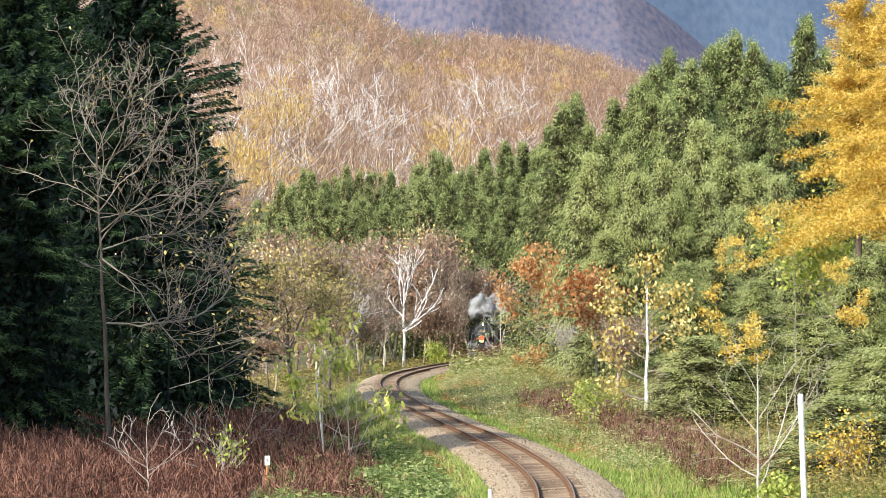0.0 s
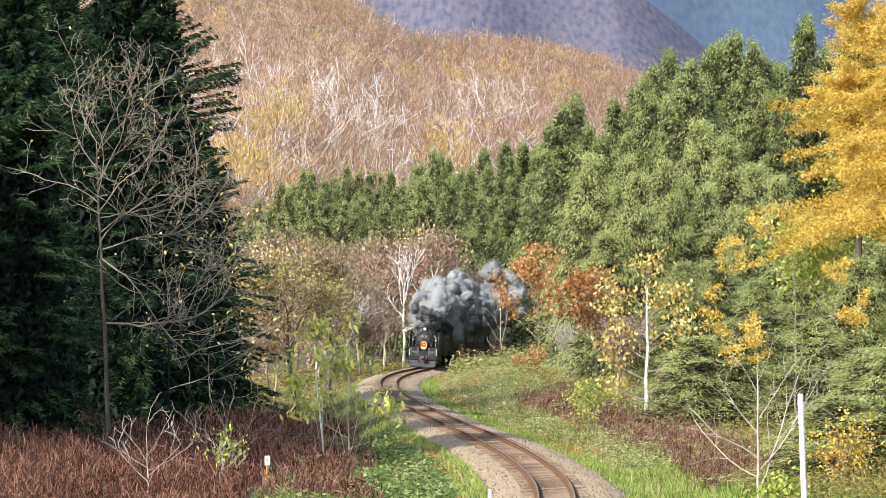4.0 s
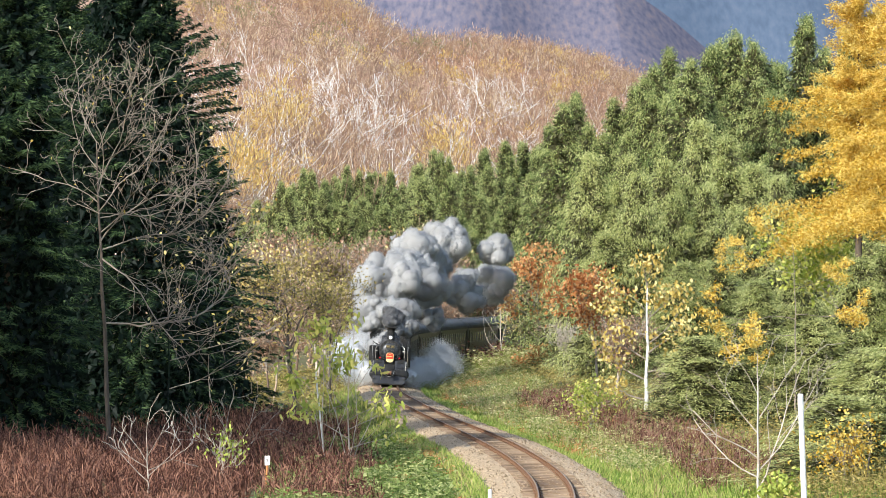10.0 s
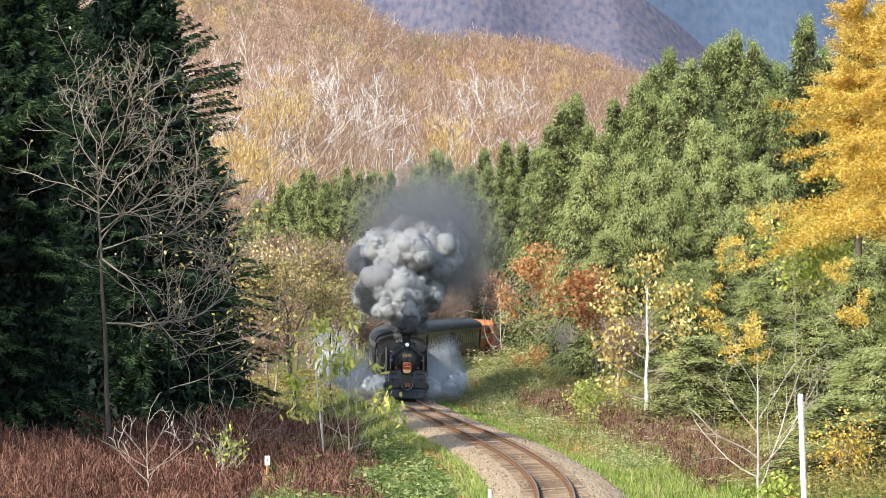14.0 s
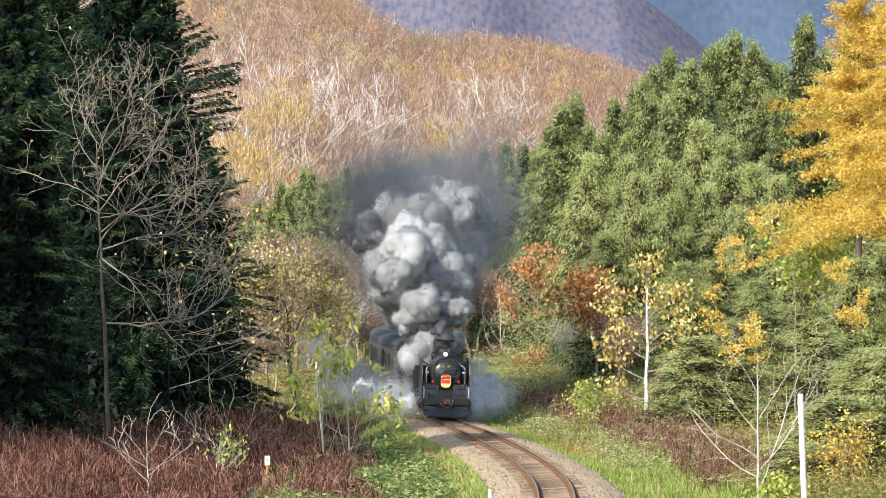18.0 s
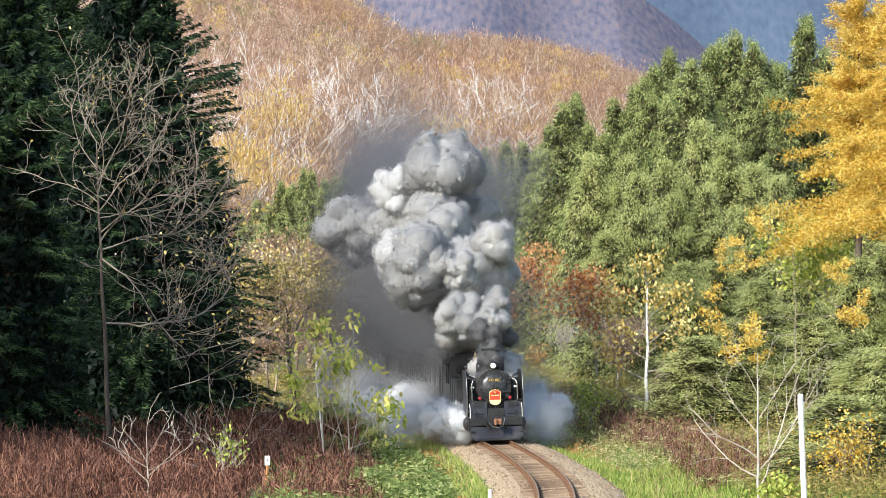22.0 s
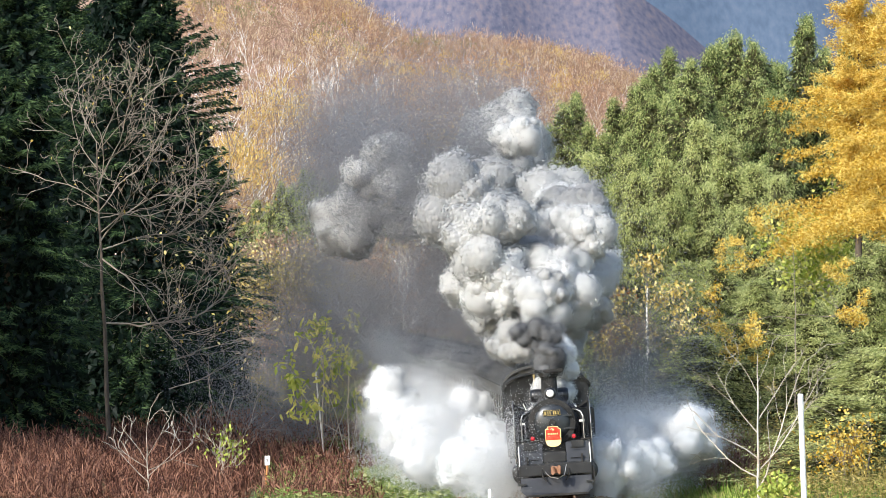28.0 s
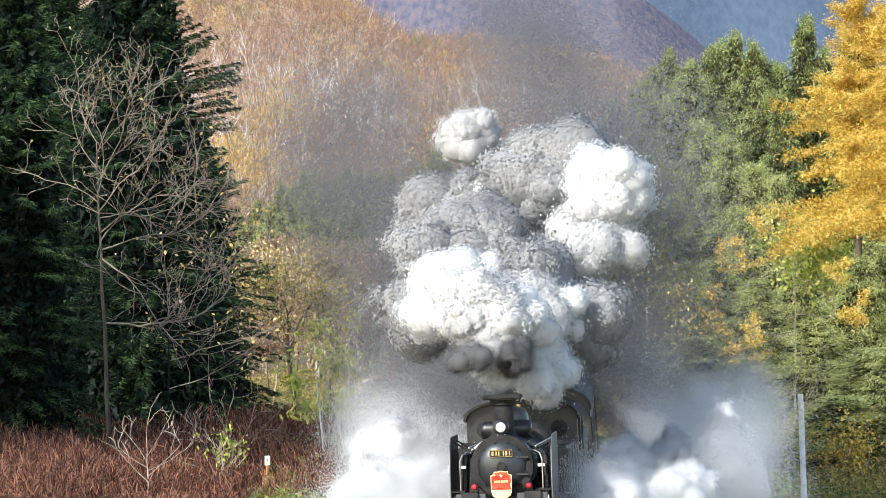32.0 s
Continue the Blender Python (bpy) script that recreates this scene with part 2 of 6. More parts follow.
def ground_z(x, y):
    """Height of the ground sheet; the rails' tops lie at 0."""
    x, y = np.asarray(x, float), np.asarray(y, float)
    d = x - line_x(y)
    z = -0.42 + 0 * d
    z = z - 0.9 * smoothstep(2.0, 4.6, -d)
    z = z - 0.25 * smoothstep(2.0, 3.5, d) + 0.5 * smoothstep(4.0, 9.0, d) + 0.09 * np.clip(d - 9, 0, 60) * smoothstep(60, 130, y)
    wob = 0.12 * np.sin(x * 0.43 + 1.3 * np.sin(y * 0.11)) * np.sin(y * 0.31 + 0.7) * smoothstep(3.0, 7.0, np.abs(d))
    near = z + wob
    # the wooded hill across the valley
    across = x / np.maximum(y, 1.0)
    top = np.interp(across, [-0.13, -0.072, -0.046, -0.023, -0.0173, -0.008, 0.011, 0.022, 0.0324, 0.0435, 0.054, 0.083, 0.13], [132, 126, 121, 110, 104, 98, 98, 96, 93, 90, 83, 70, 55])
    hill = 4 + (top - 4) * smoothstep(400, 1500, y) ** 0.85
    back = hill - 60 * smoothstep(1450, 2100, y)
    far = back + 260 * smoothstep(3200, 4500, y)
    w = smoothstep(380, 520, y)
    return near * (1 - w) + far * w


# ---- ground ----
def ground():
    ys = np.concatenate([np.arange(-40, 60, 5.0), np.arange(60, 380, 0.8), np.arange(380, 700, 6.0), np.arange(700, 2300, 22.0), np.arange(2300, 4620, 40.0)])
    us = np.linspace(-1, 1, 161)
    us = np.sign(us) * np.abs(us) ** 1.6
    half = np.maximum(60 + 0 * ys, 0.32 * ys + 40)
    x = us[None, :] * half[:, None]
    x = x + line_x(ys)[:, None] * np.clip(1 - np.abs(x) / 60, 0, 1) * (ys[:, None] < 520)
    y = np.repeat(ys[:, None], len(us), axis=1)
    v = np.stack([x, y, ground_z(x, y)], axis=-1).reshape(-1, 3)
    i = np.arange(len(ys) - 1)[:, None] * len(us) + np.arange(len(us) - 1)[None]
    f = np.stack([i, i + 1, i + 1 + len(us), i + len(us)], axis=-1).reshape(-1, 4)
    me = raw_mesh("ground", v, [f])
    # the farthest stretch takes the blue ridge colour with its painted haze
    for key in ("earth", "litter", "haze_ridge_blue"):
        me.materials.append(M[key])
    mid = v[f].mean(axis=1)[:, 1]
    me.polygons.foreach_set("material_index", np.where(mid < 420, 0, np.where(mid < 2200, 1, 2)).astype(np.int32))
    me.polygons.foreach_set("use_smooth", np.ones(len(f), dtype=bool))
    tagged(new("ground", me), "brown leaf-strewn earth rising to wooded hills", "ground", kind="structure")


ground()


def mountain(name, label, mat, y0, y1, crest, seed):
    """A far wooded ridge: rows of a rough slope up to its crest line."""
    g = np.random.default_rng(seed)
    u = np.arange(-0.15, 0.15, 0.0005)
    rows = np.linspace(0, 1, 36)
    top = crest(u) + 14 * np.sin(u * 90 + seed) * 0.4
    y = y0 + (y1 - y0) * rows[:, None] + 0 * u[None]
    fold = 0.03 * (y1 - y0) * np.sin(u[None] * 110 + rows[:, None] * 4.0 + seed)
    x = u[None] * (y0 + 0 * y)
    z = -5 + (top[None] + 5) * rows[:, None] ** 0.9
    v = np.stack([x, y + fold * (1 - 0.7 * rows[:, None]), z], axis=-1).reshape(-1, 3)
    i = np.arange(35)[:, None] * len(u) + np.arange(len(u) - 1)[None]
    f = np.stack([i, i + 1, i + 1 + len(u), i + len(u)], axis=-1).reshape(-1, 4)
    tagged(mesh_part(name, raw_mesh(name, v, [f]), M[mat], smooth=True), label, "mountain", kind="structure")


mountain("backdrop_ridge", "wooded mountain slope, purple-grey with painted haze", "haze_ridge", 2400, 3000, lambda u: np.interp(u, [-0.15, 0.02, 0.06, 0.075, 0.095, 0.105, 0.15], [330, 300, 270, 245, 212, 200, 150]), 1)
mountain("backdrop_mountain", "distant mountain, dark blue with painted haze", "haze_ridge_blue", 3700, 4400, lambda u: 480 + 40 * np.sin(u * 30), 2)


# ---- track ----
def sweep(name, profile, s0, s1, step, material, parent, offset=0.0, label=""):
    """A closed profile (across, up) carried along the line."""
    ss = np.arange(s0, s1, step)
    k = len(profile)
    v = []
    for s in ss:
        x, y, dx, dy = line_at(s)
        tilt = math.sin(radians(cant(s)))
        for a, b in profile:
            v.append((x + (a + offset + b * tilt) * dy, y - (a + offset + b * tilt) * dx, b - (a + offset) * tilt))
    i = np.arange(len(ss) - 1)[:, None] * k + np.arange(k)[None]
    j = np.arange(len(ss) - 1)[:, None] * k + (np.arange(k)[None] + 1) % k
    f = np.stack([i, j, j + k, i + k], axis=-1).reshape(-1, 4)
    me = raw_mesh(name, np.array(v), [f])
    return mesh_part(name, me, material, parent, label)


S_NEAR, S_FAR = 25.0, 400.0
track = tagged(new("railway_track"), "single narrow-gauge railway track with rusty rails on brown ballast", "railway track")
rng = np.random.default_rng(3)


def ballast_bed():
    ss = np.arange(S_NEAR, S_FAR, 0.6)
    acr = np.array([-2.9, -2.35, -1.9, -1.5, -1.15, -0.75, -0.35, 0, 0.35, 0.75, 1.15, 1.5, 1.9, 2.35, 2.9])
    up = np.array([-1.0, -0.52, -0.27, -0.2, -0.185, -0.19, -0.2, -0.2, -0.2, -0.19, -0.185, -0.2, -0.27, -0.46, -0.85])
    v = []
    for s in ss:
        x, y, dx, dy = line_at(s)
        j = rng.normal(0, 0.02, len(acr))
        w = rng.normal(0, 0.06, len(acr)) * (np.abs(acr) > 1.3)
        v.append(np.stack([x + (acr + w) * dy, y - (acr + w) * dx, up + j - np.clip(acr, -1.6, 1.6) * math.sin(radians(cant(s)))], axis=1))
    v = np.concatenate(v)
    n = len(acr)
    i = np.arange(len(ss) - 1)[:, None] * n + np.arange(n - 1)[None]
    f = np.stack([i, i + 1, i + 1 + n, i + n], axis=-1).reshape(-1, 4)
    mesh_part("ballast_bed", raw_mesh("ballast_bed", v, [f]), M["ballast"], track, "bed of rust-brown crushed stone")
    # loose stones on the near stretch
    k = 5000
    s = S_NEAR + 30 + (rng.random(k) ** 1.3) * 160
    a = rng.uniform(-2.6, 2.6, k)
    c = Cloud()
    pts = []
    for si, ai in zip(s, a):
        x, y, dx, dy = line_at(si)
        pts.append((x + ai * dy, y - ai * dx, float(np.interp(ai, acr, up)) + 0.01 - max(min(ai, 1.6), -1.6) * math.sin(radians(cant(si)))))
    pts = np.array(pts)
    d = rng.normal(size=(k, 3)) * np.array([0.02, 0.02, 0.012]) + 0.0
    d[:, 2] = np.abs(d[:, 2]) + 0.02
    r = rng.uniform(0.012, 0.026, k)
    c.tubes(pts - d * 0.5, pts + d, r, r * 0.55, 4)
    c.quads(pts + d - np.array([[0.02, 0, 0]]), np.tile([[0.04, 0.0, 0.004]], (k, 1)), np.full(k, 0.05), rng)
    tagged(mesh_part("loose_ballast", c.mesh("loose_ballast"), M["stone"], track, "loose ballast stones"), kind="stuff")


ballast_bed()
RAIL = [(-0.055, -0.14), (0.055, -0.14), (0.05, -0.125), (0.012, -0.11), (0.012, -0.035), (0.032, -0.028), (0.032, -0.002), (-0.032, -0.002),
        (-0.032, -0.028), (-0.012, -0.035), (-0.012, -0.11), (-0.05, -0.125)]
for side in (-0.566, 0.566):
    r = sweep("rail", RAIL, S_NEAR, S_FAR, 0.5, M["rail"], track, side, "rusty steel rail")
    sweep("running_surface", [(-0.026, -0.004), (0.026, -0.004), (0.026, 0.0), (-0.026, 0.0)], S_NEAR, S_FAR, 0.5, M["rail_top"], r, side, "dull worn rail head")


def sleepers():
    bm = bmesh.new()
    bmesh.ops.create_cube(bm, size=1.0, matrix=Matrix.Diagonal((2.1, 0.2, 0.14, 1)))
    bmesh.ops.bevel(bm, geom=bm.edges[:], offset=0.012, segments=1, affect="EDGES")
    first = part("sleeper", bm, M["sleeper"], track)
    plate = bmesh.new()
    bmesh.ops.create_cube(plate, size=1.0, matrix=pose(0, 0, 0.075) @ Matrix.Diagonal((0.26, 0.14, 0.02, 1)))
    for k in (-0.085, 0.085):
        bmesh.ops.create_cube(plate, size=1.0, matrix=pose(k, 0.03, 0.092) @ Matrix.Diagonal((0.03, 0.03, 0.04, 1)))
    s, made = 48.0, 0
    pm = bpy.data.meshes.new("tie_plate")
    plate.to_mesh(pm)
    plate.free()
    while s < 262 and made < 290:
        ob = first if not made else new("sleeper", first.data)
        ob.parent = track
        x, y, dx, dy = line_at(s)
        ob.matrix_local = pose(x, y, -0.217 + rng.normal(0, 0.004), 0, 0, -math.degrees(math.atan2(dx, dy)) + rng.normal(0, 0.6)) @ pose(0, 0, 0, 0, cant(s), 0)
        if made < 120:
            for k in (-0.566, 0.566):
                mesh_part("tie_plate", pm, M["rail"], ob).matrix_local = pose(k, 0, 0)
        s += 0.72
        made += 1
    rest = Cloud()
    p0, p1 = [], []
    while s < S_FAR - 5:
        x, y, dx, dy = line_at(s)
        p0.append((x - 1.05 * dy, y + 1.05 * dx, -0.22))
        p1.append((x + 1.05 * dy, y - 1.05 * dx, -0.22))
        s += 0.72
    rest.tubes(p0, p1, np.full(len(p0), 0.12), np.full(len(p0), 0.12), 4)
    tagged(mesh_part("distant_ties", rest.mesh("distant_ties"), M["sleeper"], track), kind="stuff")


sleepers()


# ---- trees ----
def conifer_meshes(seed, h, r, whorl=0.55, per=7, m=7, k=4, twig=0.55, width=0.13, droop=0.35, rise=0.25, bare=0.08, shape=0.85, gap=0.0, wild=0.15, inner=0.12, core=False, even=0.6, fuzz=0.08):
    """Trunk and needle-spray meshes of a spruce, fir or larch h tall with lower branches r long."""
    g = np.random.default_rng(seed)
    z = np.arange(bare * h, h * 0.985, whorl)
    z = np.repeat(z, per) + g.uniform(-0.5, 0.5, len(z) * per) * whorl
    rel = np.clip((z / h - bare) / (1 - bare), 0, 1)
    length = r * (1 - rel) ** shape * g.uniform(even, 1.1, len(z)) + 0.10
    length *= 1 + 0.22 * np.sin(rel * 23 + seed)
    if gap:
        keep = g.random(len(z)) > gap
        z, rel, length = z[keep], rel[keep], length[keep]
    ang = g.uniform(0, 2 * np.pi, len(z))
    out = np.stack([np.cos(ang), np.sin(ang), np.zeros(len(z))], axis=1)
    slope = rise * (rel * 1.6 - 0.35) + g.normal(0, 0.08, len(z))
    ts = np.linspace(inner, 1.0, m)
    base = np.stack([0 * z, 0 * z, z], axis=1)

    def along(t):
        t = np.asarray(t).reshape(1, -1, 1)
        p = base[:, None, :] + out[:, None, :] * length[:, None, None] * t
        p[..., 2] += length[:, None] * (slope[:, None] * t[..., 0] - droop * 0.6 * t[..., 0] ** 2 + 0.15 * droop * t[..., 0] ** 4)
        return p

    wood, crown = Cloud(), Cloud()
    tr = 0.011 * h + 0.05
    zz = np.linspace(-0.3, h, 7)
    lean = np.cumsum(g.normal(0, 0.012 * h / 7, (7, 2)), axis=0) * 0.4
    ctr = np.concatenate([lean * 0, zz[:, None]], axis=1)
    wood.tubes(ctr[:-1], ctr[1:], tr * (1.02 - zz[:-1] / h), tr * (1.02 - zz[1:] / h), 7)
    b0, b1 = along([0.0, 0.5])[:, 0], along([0.0, 0.5])[:, 1]
    wood.tubes(b0[::3], b1[::3], 0.01 + length[::3] * 0.009, 0.006 + length[::3] * 0.004, 3)
    pts = along(ts)
    p = np.repeat(pts.reshape(-1, 3), k, axis=0)
    o = np.repeat(np.repeat(out, m, axis=0), k, axis=0)
    ln = np.repeat(np.repeat(length, m), k)
    tt = np.repeat(np.tile(ts, len(z)), k)
    side = np.stack([-o[:, 1], o[:, 0], 0 * ln], axis=1) * g.choice([-1, 1], len(p))[:, None] * g.uniform(0.2, 1.1, len(p))[:, None]
    way = unit(o * g.uniform(0.3, 1.0, len(p))[:, None] + side + np.stack([0 * ln, 0 * ln, -droop * g.uniform(0.3, 1.9, len(p)) + 0.12], axis=1) + g.normal(0, wild, (len(p), 3)))
    size = twig * g.uniform(0.55, 1.25, len(p)) * (0.3 + 0.8 * np.minimum(ln / r * 1.7, 1))
    p = p + g.normal(0, fuzz, p.shape) + side * (0.16 * ln * (1 - tt))[:, None]
    crown.darts(p, way * size[:, None], width * g.uniform(0.7, 1.4, len(p)), g)
    if not core:
        return wood.mesh("trunk"), crown.mesh("crown")
    # the crown's heart: coarse sprays, drawn in a darker colour for the shade inside
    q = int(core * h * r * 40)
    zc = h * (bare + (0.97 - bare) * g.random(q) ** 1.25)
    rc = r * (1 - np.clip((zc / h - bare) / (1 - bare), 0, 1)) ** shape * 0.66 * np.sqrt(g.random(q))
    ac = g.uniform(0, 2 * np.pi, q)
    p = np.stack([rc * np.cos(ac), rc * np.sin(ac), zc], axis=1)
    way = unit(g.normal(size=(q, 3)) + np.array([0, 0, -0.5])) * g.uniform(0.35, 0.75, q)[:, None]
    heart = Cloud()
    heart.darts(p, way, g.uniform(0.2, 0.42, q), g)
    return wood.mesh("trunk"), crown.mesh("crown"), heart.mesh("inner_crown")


def grow(seed, h, spread=0.55, levels=5, first=0.3, forks=(2, 4), lean=(0, 0), up=0.25, wobble=0.18, stems=1, r0=None):
    """Branch segments (p0, p1, r0, r1) of a broadleaf tree and its twig tips."""
    g = np.random.default_rng(seed)
    segs, tips = [], []
    r0 = r0 or h * 0.012 + 0.02
    stack = []
    for i in range(stems):
        d = np.array([lean[0] + g.normal(0, 0.12 * (stems > 1)), lean[1] + g.normal(0, 0.12 * (stems > 1)), 1.0])
        stack.append((np.array([g.normal(0, 0.08 * (stems > 1)), g.normal(0, 0.08 * (stems > 1)), -0.3]), unit(d), h * first, r0 / stems ** 0.4, 0))
    while stack:
        p, d, ln, r, lev = stack.pop()
        n = 4 if lev < 2 else 3
        for i in range(n):
            d = unit(d + g.normal(0, wobble, 3) * (0.4 if lev == 0 else 1) + np.array([0, 0, up * 0.25]))
            q = p + d * ln / n
            r2 = r * (0.93 if lev == 0 else 0.85)
            segs.append((p, q, r, r2))
            if lev and lev < levels - 1 and g.random() < 0.55:
                dd = unit(d + g.normal(0, spread, 3))
                stack.append((q, dd, ln * g.uniform(0.45, 0.75), r2 * 0.55, lev + 1))
            p, r = q, r2
        if lev >= levels - 1:
            tips.append(p)
            continue
        for i in range(g.integers(forks[0], forks[1] + 1)):
            dd = unit(d + g.normal(0, spread, 3) + np.array([0, 0, up]))
            stack.append((p, dd, ln * g.uniform(0.6, 0.88) * (1.0 if lev else 0.85), r * g.uniform(0.5, 0.75), lev + 1))
    return segs, np.array(tips)


def wood_mesh(segs, sides=5, thin=0.006):
    c = Cloud()
    p0, p1 = np.array([s[0] for s in segs]), np.array([s[1] for s in segs])
    a, b = np.maximum([s[2] for s in segs], thin), np.maximum([s[3] for s in segs], thin)
    big = a > 0.04
    if big.any():
        c.tubes(p0[big], p1[big], a[big], b[big], sides + 1)
    if (~big).any():
        c.tubes(p0[~big], p1[~big], a[~big], b[~big], 3)
    return c.mesh("trunk")


def leaf_mesh(tips, seed, per=8, cloud=0.5, size=0.12, width=0.08, droop=0.4):
    g = np.random.default_rng(seed)
    p = np.repeat(tips, per, axis=0) + g.normal(0, cloud, (len(tips) * per, 3)) * np.array([1, 1, 0.75])
    way = unit(g.normal(size=p.shape) + np.array([0, 0, -droop])) * (size * g.uniform(0.6, 1.4, len(p)))[:, None]
    c = Cloud()
    c.blades(p, way, width * g.uniform(0.7, 1.3, len(p)), g, taper=0.15)
    return c.mesh("crown")


def twig_mesh(tips, seed, per=5, size=0.6, width=0.014, up=0.5):
    g = np.random.default_rng(seed)
    p = np.repeat(tips, per, axis=0)
    way = unit(g.normal(size=p.shape) + np.array([0, 0, up])) * (size * g.uniform(0.5, 1.3, len(p)))[:, None]
    c = Cloud()
    c.quads(p - way * 0.1, way, np.full(len(p), width), g, taper=0.3)
    return c.mesh("twigs")


def limbed(seed, trunk, limbs, r0, side=0.32, density=3.2, sub=3, wobble=0.13, upturn=0.06, lean=(0, 0)):
    """Segments of a tree of long limbs. trunk: height; limbs: (height on the trunk, (across, away, up), length)."""
    g = np.random.default_rng(seed)
    segs, tips = [], []
    n = 9
    pts = [np.array([0.0, 0.0, -0.3])]
    for i in range(n):
        pts.append(pts[-1] + np.array([lean[0] + g.normal(0, 0.05), lean[1] + g.normal(0, 0.05), 1.0]) * (trunk + 0.3) / n)
    pts = np.array(pts)
    rad = lambda k: r0 * (1 - 0.75 * k / n)
    for k in range(n):
        segs.append((pts[k], pts[k + 1], rad(k), rad(k + 1)))
    stack = []
    for h, d, ln in limbs:
        k = np.clip((h + 0.3) / (trunk + 0.3) * n, 0, n)
        p = np.array([np.interp(k, range(n + 1), pts[:, a]) for a in range(3)])
        stack.append((p, unit(np.array(d, float)), ln, rad(k) * 0.62, 0, len(stack)))
    while stack:
        p, d, ln, r, lev, limb = stack.pop()
        m = max(3, int(round(ln / 0.55))) if lev < 2 else 3
        for i in range(m):
            d = unit(d + g.normal(0, wobble * (1 + 0.4 * lev), 3) + np.array([0, 0, upturn]))
            q = p + d * ln / m
            r2 = r * (1 - 0.62 / m)
            segs.append((p, q, r, r2, limb))
            if lev < sub and i > 0 and g.random() < density * ln / m / (1.6 if lev == 0 else 0.9):
                dd = unit(d + g.normal(0, side * 2.0, 3) * np.array([1, 1, 0.8]) + np.array([0, 0, 0.12]))
                stack.append((q, dd, (ln * (1 - 0.75 * i / m)) * g.uniform(0.3, 0.6) + 0.25, r2 * 0.6, lev + 1, limb))
            p, r = q, r2
        tips.append(p)
    return segs, np.array(tips)


def limb_tree(name, label, x_y, seed, trunk, limbs, r0, mat, thin=0.008, leaf=None, leaf_args=(1, 0.15, 0.18, 0.12, 0.8), stem=None, sparse=1, **kw):
    segs, tips = limbed(seed, trunk, limbs, r0, **kw)
    crown = leaf_mesh(tips[::sparse], seed, *leaf_args) if leaf else None
    return tree(name, label, "tree", *x_y, wood_mesh(segs[:9], thin=thin), M[stem or mat], crown, M[leaf] if leaf else None, extra=[("limb", wood_mesh([q for q in segs[9:] if q[4] == k], thin=thin), M[mat]) for k in range(len(limbs))])


def tree(name, label, category, x, y, wood, wood_mat, crown=None, crown_mat=None, scale=1.0, turn=0.0, group="", extra=None, z=None, tall=1.0):
    """One tree at (x, y) on the ground: an Empty with its trunk and its crown."""
    ob = tagged(new(name), label, category, group)
    zz = float(ground_z(x, y)) if z is None else z
    ob.matrix_basis = pose(x, y, zz - 0.03, 0, 0, turn) @ Matrix.Diagonal((scale, scale, scale * tall, 1))
    mesh_part("trunk", wood, wood_mat, ob)
    if crown:
        mesh_part("crown", crown, crown_mat, ob)
    for nm, me, mat in extra or ():
        mesh_part(nm, me, mat, ob)
    return ob


rng = np.random.default_rng(11)

# big dark firs beside the field
for x_y, h, r, seed in (((-20.78, 167.6), 27, 5.4, 1), ((-16.64, 187.9), 33, 8.4, 2), ((-22.59, 203.3), 30, 7.0, 3), ((-14.47, 206.7), 18, 5.4, 4)):
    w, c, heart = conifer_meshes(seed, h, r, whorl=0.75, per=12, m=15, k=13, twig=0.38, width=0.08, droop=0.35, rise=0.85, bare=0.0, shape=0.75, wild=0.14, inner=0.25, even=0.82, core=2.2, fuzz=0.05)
    tree("fir_tree", "tall dark green fir tree beside the field", "tree", *x_y, w, M["bark"], c, M["spruce_mid"], group="dark firs", extra=[("inner_crown", heart, M["deep_shade"])])

# tall firs added outside the view to shade the line, bare tree and firs
w, c, heart = conifer_meshes(9, 28, 6.5, whorl=0.5, per=10, m=8, k=5, twig=0.7, width=0.32, droop=0.3, bare=0.58, shape=0.4, core=7.0)
for x_y, k, tall in (((-24.5, 127.0), 1.0, 1.0), ((-38.0, 128.0), 1.0, 1.4), ((-46.0, 136.0), 1.0, 1.35)):
    tree("fir_tree", "unseen tall dark fir with a high crown, added for shade", "tree", *x_y, w, M["bark"], c, M["spruce_dark"], k, 0, "dark firs", [("inner_crown", heart, M["deep_shade"])], tall=tall)

# more unseen firs, added to shade the big firs' feet and the bare tree
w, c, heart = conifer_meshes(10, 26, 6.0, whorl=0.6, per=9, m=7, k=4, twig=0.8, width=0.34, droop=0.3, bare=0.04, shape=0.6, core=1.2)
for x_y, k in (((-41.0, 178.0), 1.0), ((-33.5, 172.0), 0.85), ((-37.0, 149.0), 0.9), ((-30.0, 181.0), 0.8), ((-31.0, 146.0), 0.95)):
    tree("fir_tree", "unseen dark green fir, added for shade", "tree", *x_y, w, M["bark"], c, M["spruce_dark"], k, 0, "dark firs", [("inner_crown", heart, M["deep_shade"])])

# spruce wood along the right-hand slope and behind the curve
KINDS = [conifer_meshes(20 + i, 22, 6.2 + 0.5 * (i % 3), whorl=0.5, per=8, m=8, k=7, twig=0.5, width=0.085, droop=1.1, rise=0.5, bare=0.03, shape=0.82, wild=0.3, inner=0.35, core=0.7, fuzz=0.2, even=0.4) for i in range(4)]
LIGHT = [conifer_meshes(40 + i, 16, 4.0 + 0.5 * i, whorl=0.42, per=8, m=8, k=11, twig=0.42, width=0.06, droop=1.2, rise=0.9, bare=0.05, shape=0.7, wild=0.3, inner=0.35, core=0.9, fuzz=0.24, even=0.4) for i in range(3)]


def clear_of_line(x, y, gap=4.5):
    return np.min(np.hypot(LX - x, LY - y)) > gap


